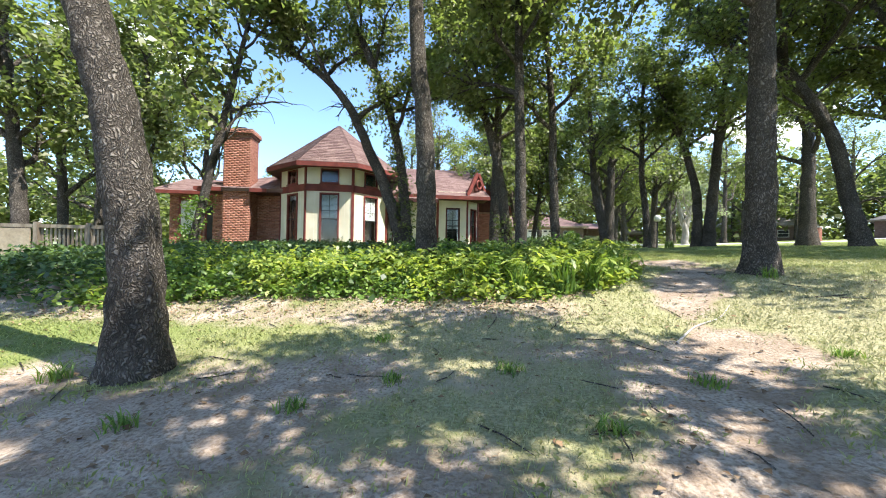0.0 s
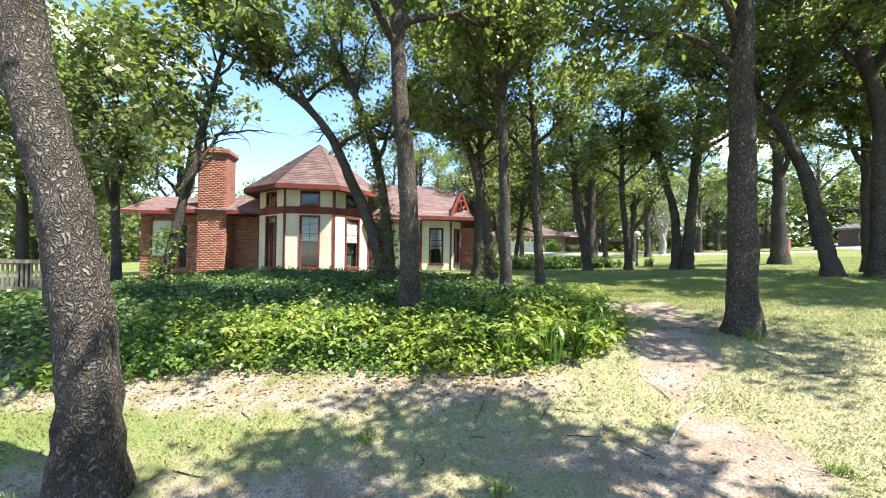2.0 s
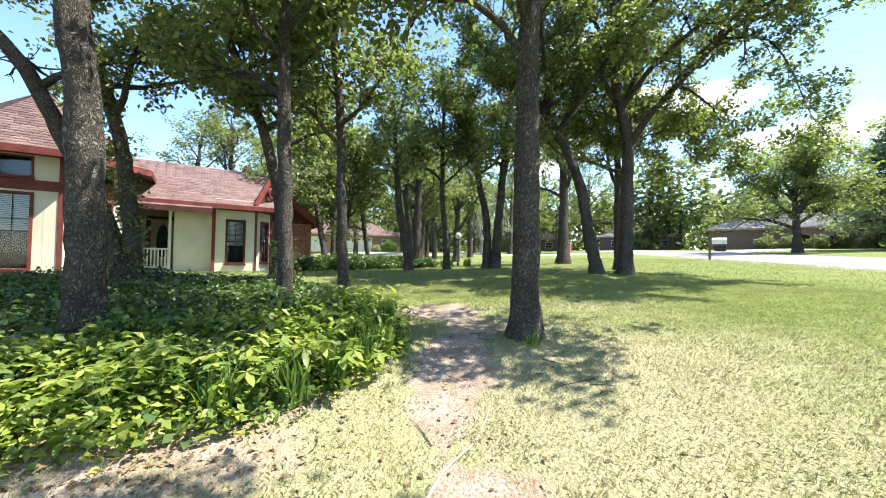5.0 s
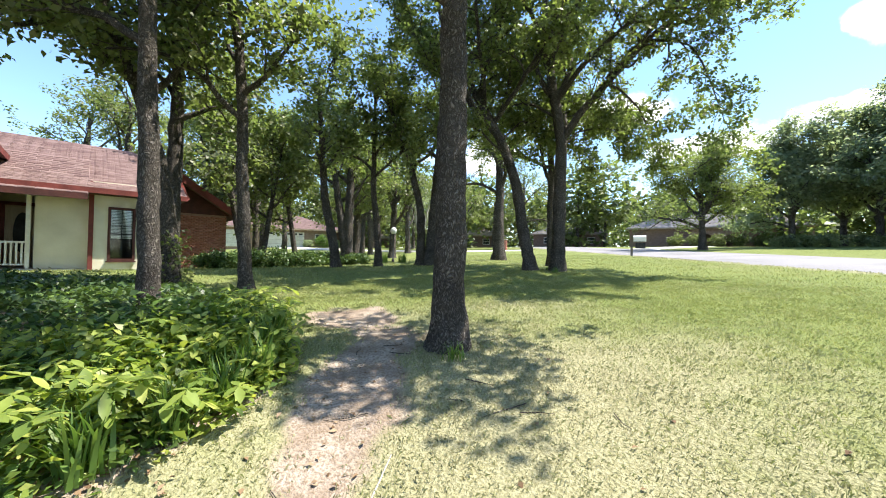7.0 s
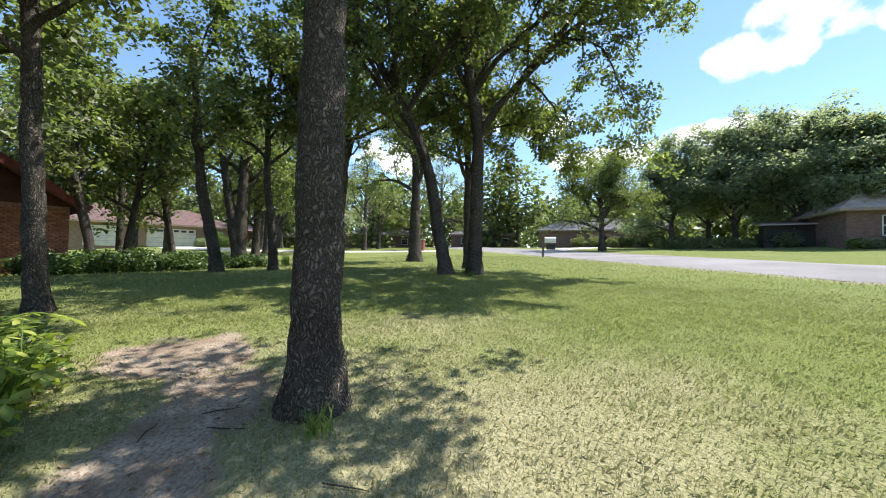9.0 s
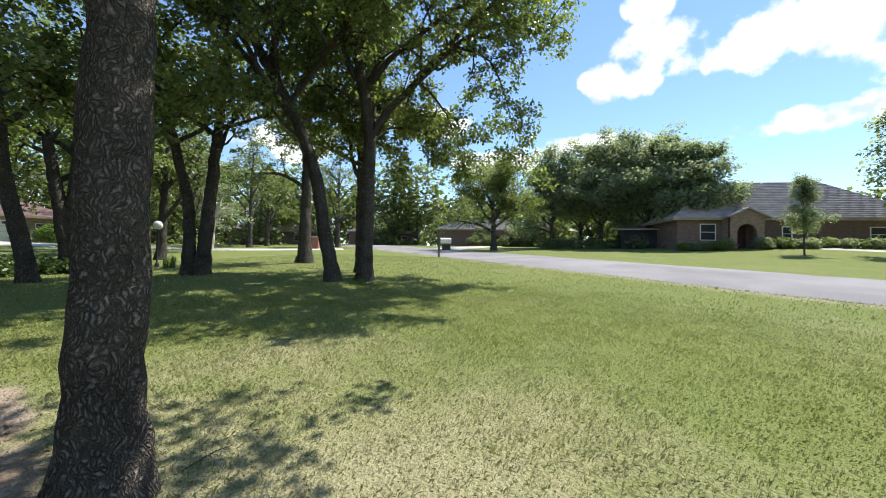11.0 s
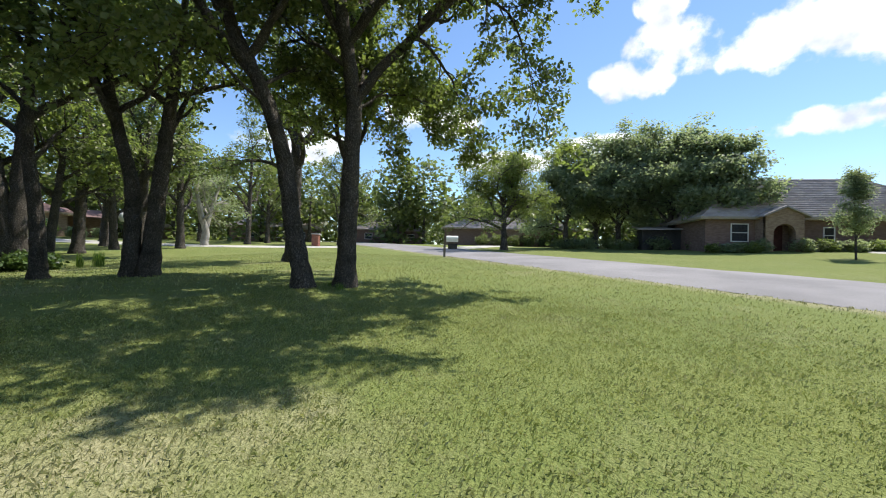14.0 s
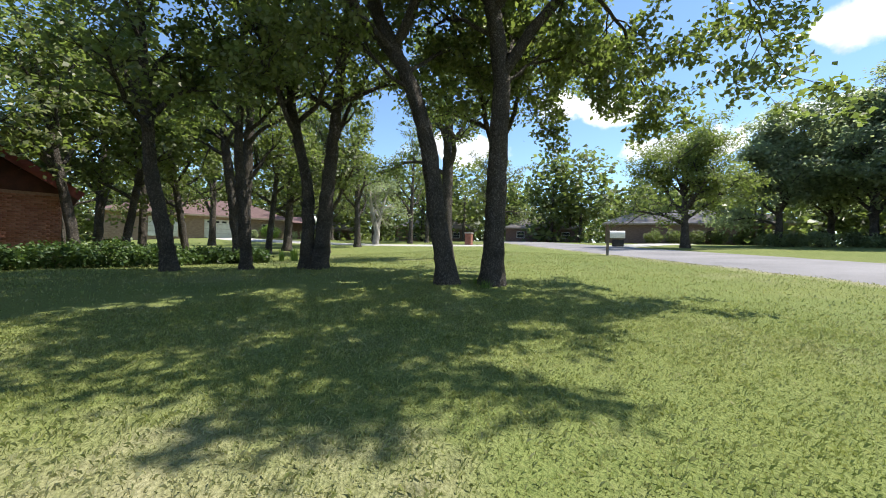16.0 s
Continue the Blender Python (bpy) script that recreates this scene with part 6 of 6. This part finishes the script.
for i, (x, y) in enumerate([(-0.3, 2.6), (-0.85, 2.2), (0.55, 2.75), (1.75, 2.35), (0.9, 1.8), (-1.7, 2.0), (2.9, 2.6), (-0.5, 3.4), (11.55, 9.3), (11.75, 9.8), (-2.9, 2.8), (4.2, 4.75)]):
    strap_tuft((x, y), 60, 0.085 if i < 8 else 0.18, 260 + i, "tuft of grass on the worn dirt" if i < 8 else "tuft of tall grass at a trunk", name="grass_tuft", spread=0.95, thin=0.3)


def shrub(at, w, h, seed, label, mat=None, leaf=0.14, n=150, per=16, name="shrub", group="shrubs"):
    rng = np.random.default_rng(seed)
    z = gz(*at)
    root = thing(name, (*at, z), 0, label=label, category="shrub", group=group)
    stems, cs = [], []
    for i in range(9):
        e = np.array([rng.uniform(-0.7, 0.7) * w / 2, rng.uniform(-0.7, 0.7) * w / 2, h * rng.uniform(0.5, 0.9)])
        stems.append(tube([(0, 0, -0.05), e * [0.4, 0.4, 0.5], e], [0.02, 0.014, 0.006], 5))
    u = rng.standard_normal((n, 3))
    u /= np.linalg.norm(u, axis=1, keepdims=True)
    c = u * (rng.uniform(0.5, 1.0, n) ** 0.5)[:, None] * np.array([w / 2, w / 2, h / 2]) * (1 + 0.18 * np.sin(u[:, :1] * 7 + seed)) + np.array([0, 0, h / 2])
    v, f = join(stems)
    link("stems", fast_mesh("stems", v, f), BARK, root)
    v, f = leaves(rng, c[c[:, 2] > 0.03], per, 0.1 * (w + h) / 2, leaf)
    link("foliage", fast_mesh("foliage", v, f), mat or HAZED_LEAF, root)


for i, (x, y, w, h) in enumerate([(4.3, 20.2, 1.6, 0.7), (5.6, 20.6, 1.8, 0.8), (6.9, 20.2, 1.6, 0.7), (3.2, 19.4, 1.4, 0.6), (8.2, 21.3, 1.5, 0.6), (9.7, 21.3, 1.5, 0.5)]):
    shrub((x, y), w, h, 300 + i, "low dark green shrub beside the house", IVY_LEAF, 0.12, group="low shrubs beside the house")
shrub((18.6, 55.5), 1.9, 1.7, 310, "clipped bright green hedge by the garage", BRIGHT_LEAF)
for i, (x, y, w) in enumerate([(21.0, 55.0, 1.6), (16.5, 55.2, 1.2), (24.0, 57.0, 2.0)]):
    shrub((x, y), w, 1.0, 312 + i, "rounded shrub before the far house", HAZED_LEAF)
rng = np.random.default_rng(23)
th = radians(-72)
for i in range(20):
    u = -8.5 + i * 0.85
    if -4.6 < u < -2.6:
        continue
    x, y = hx + math.cos(th) * u + math.sin(th) * 1.5 + rng.uniform(-0.3, 0.3), hy + math.sin(th) * u - math.cos(th) * 1.5 + rng.uniform(-0.3, 0.3)
    shrub((x, y), rng.uniform(0.9, 1.4), rng.uniform(0.6, 1.0), 330 + i, "rounded flowering shrub along the brick front", HAZED_LEAF if i % 3 else PEAR_LEAF, 0.16, 60, 12, group="shrubs along the brick front")
th = radians(-65)
for i in range(6):
    u = -6.0 + i * 2.4
    x, y = 63.7 + math.cos(th) * u + math.sin(th) * 2.0, 21.4 + math.sin(th) * u - math.cos(th) * 2.0
    shrub((x, y), 1.9, 1.7, 360 + i, "round dark bush before the arches", OAK_LEAF_DARK, 0.2, 90, 14, group="bushes before the arches")
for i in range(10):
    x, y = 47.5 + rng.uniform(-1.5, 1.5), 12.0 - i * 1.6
    shrub((x, y), rng.uniform(1.6, 2.4), rng.uniform(0.7, 1.2), 380 + i, "tall weeds and brush under the trees", HAZED_LEAF, 0.2, 70, 12, name="brush", group="brush under the trees")


def vine(label, line, n, seed, mat, size):
    """Leafy vine climbing a trunk."""
    rng = np.random.default_rng(seed)
    p = smooth_line(line, 40)
    c = p[rng.integers(0, 41, n)]
    a = rng.uniform(0, 6.28, n)
    c = c + np.stack([np.cos(a), np.sin(a), 0 * a], -1) * rng.uniform(0.15, 0.3, n)[:, None]
    root = thing("vine", tuple(line[0]), label=label, category="vine")
    v, f = leaves(rng, c - np.array(line[0]), 5, 0.07, size, 0.7)
    tagged(link("leafage", fast_mesh("leafage", v, f), mat, root), kind="stuff")
    v, f = tube(p - np.array(line[0]) + np.array([0.12, -0.12, 0]), np.linspace(0.015, 0.006, 41), 5)
    link("vine_stem", fast_mesh("vine_stem", v, f), BARK, root, smooth=True)


lz = gz(-1.2, 11.2)
vine("leafy vine climbing the leaning oak", [(-1.2, 11.2, lz), (-1.25, 11.2, lz + 1.3), (-1.5, 11.2, lz + 3.1), (-1.9, 11.2, lz + 4.4)], 260, 71, OAK_LEAF, 0.1)
vine("leafy vine round the foot of an oak", [(-7.2, 10.4, gz(-7.2, 10.4)), (-7.15, 10.4, gz(-7.2, 10.4) + 0.8), (-6.95, 10.5, gz(-7.2, 10.4) + 1.6)], 160, 72, BRIGHT_LEAF, 0.09)
vine("leafy sprouts at the foot of an oak", [(1.9, 10.9, gz(1.9, 10.9)), (1.8, 10.9, gz(1.9, 10.9) + 0.6), (1.7, 10.9, gz(1.9, 10.9) + 1.1)], 90, 73, OAK_LEAF, 0.09)


def litter():
    """Fallen leaves and twigs on the dirt."""
    rng = np.random.default_rng(41)
    n = 22000
    x, y = rng.uniform(-5, 5.2, n), rng.uniform(0.4, 6.6, n)
    edge = seg_dist(x, y, BED + BED[:1])
    p = np.clip(soil(x, y) + 0.1, 0, 1) * (0.12 + 0.9 * (1 - ease(0.1, 0.9, edge)) * (x < 2.0)) * np.where(inside(x, y, BED), 0.25, 1)
    ok = rng.uniform(0, 1, n) < p
    c = np.stack([x[ok], y[ok], ground_z(x[ok], y[ok]) + 0.012], -1)
    v, f = leaves(rng, c, 1, 0.003, 0.045, 0.6, up=3.5)
    tagged(link("leaf_litter", fast_mesh("leaf_litter", v, f), DRY_LEAF), "scattered dry brown oak leaves on dirt", "leaf litter", kind="stuff")
    tubes = []
    for i in range(70):
        a, L = rng.uniform(0, 6.28), rng.uniform(0.08, 0.4)
        cx, cy = rng.uniform(-4, 5), rng.uniform(0.8, 6)
        pts = [(cx + math.cos(a) * L * t + rng.normal() * 0.01, cy + math.sin(a) * L * t + rng.normal() * 0.01, gz(cx + math.cos(a) * L * t, cy + math.sin(a) * L * t) + 0.012) for t in (0, 0.4, 0.7, 1)]
        tubes.append(tube(pts, [0.005, 0.005, 0.004, 0.002], 4))
    v, f = join(tubes)
    tagged(link("twigs", fast_mesh("twigs", v, f), BARK), "fallen dry twigs on the dirt", "twigs", kind="stuff")


litter()
root_line = [(2.05, 3.15), (2.4, 3.45), (2.75, 3.62), (3.1, 3.95)]
v, f = tube(smooth_line([(x, y, gz(x, y) + 0.006) for x, y in root_line], 12), np.linspace(0.012, 0.005, 13), 7, 0.08, np.random.default_rng(2))
tagged(link("fallen_branch", fast_mesh("fallen_branch", v, f), BARK_PALE, smooth=True), "pale bare stick lying on dry grass", "stick")


# ---------- grass ----------
def grass_material():
    m = bpy.data.materials.new("grass_blade")
    m.use_nodes = True
    nt = m.node_tree
    b = nt.nodes["Principled BSDF"]
    isl = nt.nodes.new("ShaderNodeNewGeometry").outputs["Random Per Island"]

    def ramp(cols):
        r = nt.nodes.new("ShaderNodeValToRGB")
        r.color_ramp.elements[0].color, r.color_ramp.elements[1].color = (*cols[0], 1), (*cols[-1], 1)
        e = r.color_ramp.elements.new(0.5)
        e.color = (*cols[1], 1)
        nt.links.new(isl, r.inputs["Fac"])
        return r.outputs["Color"]
    at = nt.nodes.new("ShaderNodeAttribute")
    at.attribute_name = "dry"
    mx = nt.nodes.new("ShaderNodeMix")
    mx.data_type = "RGBA"
    nt.links.new(at.outputs["Fac"], mx.inputs["Factor"])
    nt.links.new(ramp([(0.20, 0.245, 0.062), (0.28, 0.315, 0.092), (0.375, 0.395, 0.14)]), mx.inputs["A"])
    nt.links.new(ramp([(0.26, 0.26, 0.14), (0.38, 0.365, 0.215), (0.49, 0.46, 0.30)]), mx.inputs["B"])
    nt.links.new(mx.outputs["Result"], b.inputs["Base Color"])
    b.inputs["Roughness"].default_value = 0.5
    b.inputs["Specular IOR Level"].default_value = 0.35
    tr = nt.nodes.new("ShaderNodeBsdfTranslucent")
    nt.links.new(mx.outputs["Result"], tr.inputs["Color"])
    ms = nt.nodes.new("ShaderNodeMixShader")
    ms.inputs["Fac"].default_value = 0.5
    nt.links.new(b.outputs["BSDF"], ms.inputs[1])
    nt.links.new(tr.outputs["BSDF"], ms.inputs[2])
    nt.links.new(ms.outputs["Shader"], nt.nodes["Material Output"].inputs["Surface"])
    return m


GRASS = grass_material()


def grass(name, x0, y0, x1, y1, n, height, width, seed, avoid=None):
    rng = np.random.default_rng(seed)
    x, y = rng.uniform(x0, x1, n), rng.uniform(y0, y1, n)
    s = soil(x, y)
    road = x * ROAD_NOR.x + y * ROAD_NOR.y
    ok = (rng.uniform(0, 1, n) > s * 1.25 - 0.1) & ~inside(x, y, BED) & (road < ROAD_NEAR - 0.1)
    fade = ease(4.5, 8.5, seg_dist(x, y, [(-2, 2.5), (2.5, 3.8), (7, 5.0)]))
    ok &= rng.uniform(0, 1, n) < (fade if avoid else 1 - fade)
    x, y = x[ok], y[ok]
    k = len(x)
    a, tilt = rng.uniform(0, 6.283, k), rng.uniform(0.1, 0.95, k)
    patch = np.clip(1 + 0.2 * bumps(x, y, 4.0, 0.4), 0.6, 1.4)
    L, w = height * rng.uniform(0.5, 1.35, k) * patch, width * rng.uniform(0.7, 1.3, k)
    z = ground_z(x, y) - 0.006
    dx, dy = np.cos(a), np.sin(a)
    sx, sy = -np.sin(a) * w, np.cos(a) * w
    m1 = np.stack([x + dx * L * 0.35 * tilt, y + dy * L * 0.35 * tilt, z + L * 0.6], -1)
    p = np.stack([np.stack([x - sx, y - sy, z], -1), np.stack([x + sx, y + sy, z], -1), m1 + np.stack([sx * 0.7, sy * 0.7, 0 * sx], -1),
                  np.stack([x + dx * L * tilt, y + dy * L * tilt, z + L * (1.0 - 0.45 * tilt)], -1)], 1).reshape(-1, 3)
    f = np.arange(k * 4).reshape(k, 4)
    me = fast_mesh(name, p, f)
    d = np.clip(dryness(x, y) * 0.9 + 0.12 * bumps(x, y, 2.7, 1.2) + rng.normal(0, 0.18, k), 0, 1)
    at = me.attributes.new("dry", "FLOAT", "POINT")
    at.data.foreach_set("value", np.repeat(d, 4).astype(np.float32))
    tagged(link(name, me, GRASS), "short patchy lawn grass, green and straw", "grass", kind="stuff")


grass("grass", -6, -1.0, 14.5, 10.5, 430000, 0.038, 0.0027, 51)
grass("grass_further", -3, -8, 26, 26, 95000, 0.055, 0.008, 52, avoid=True)
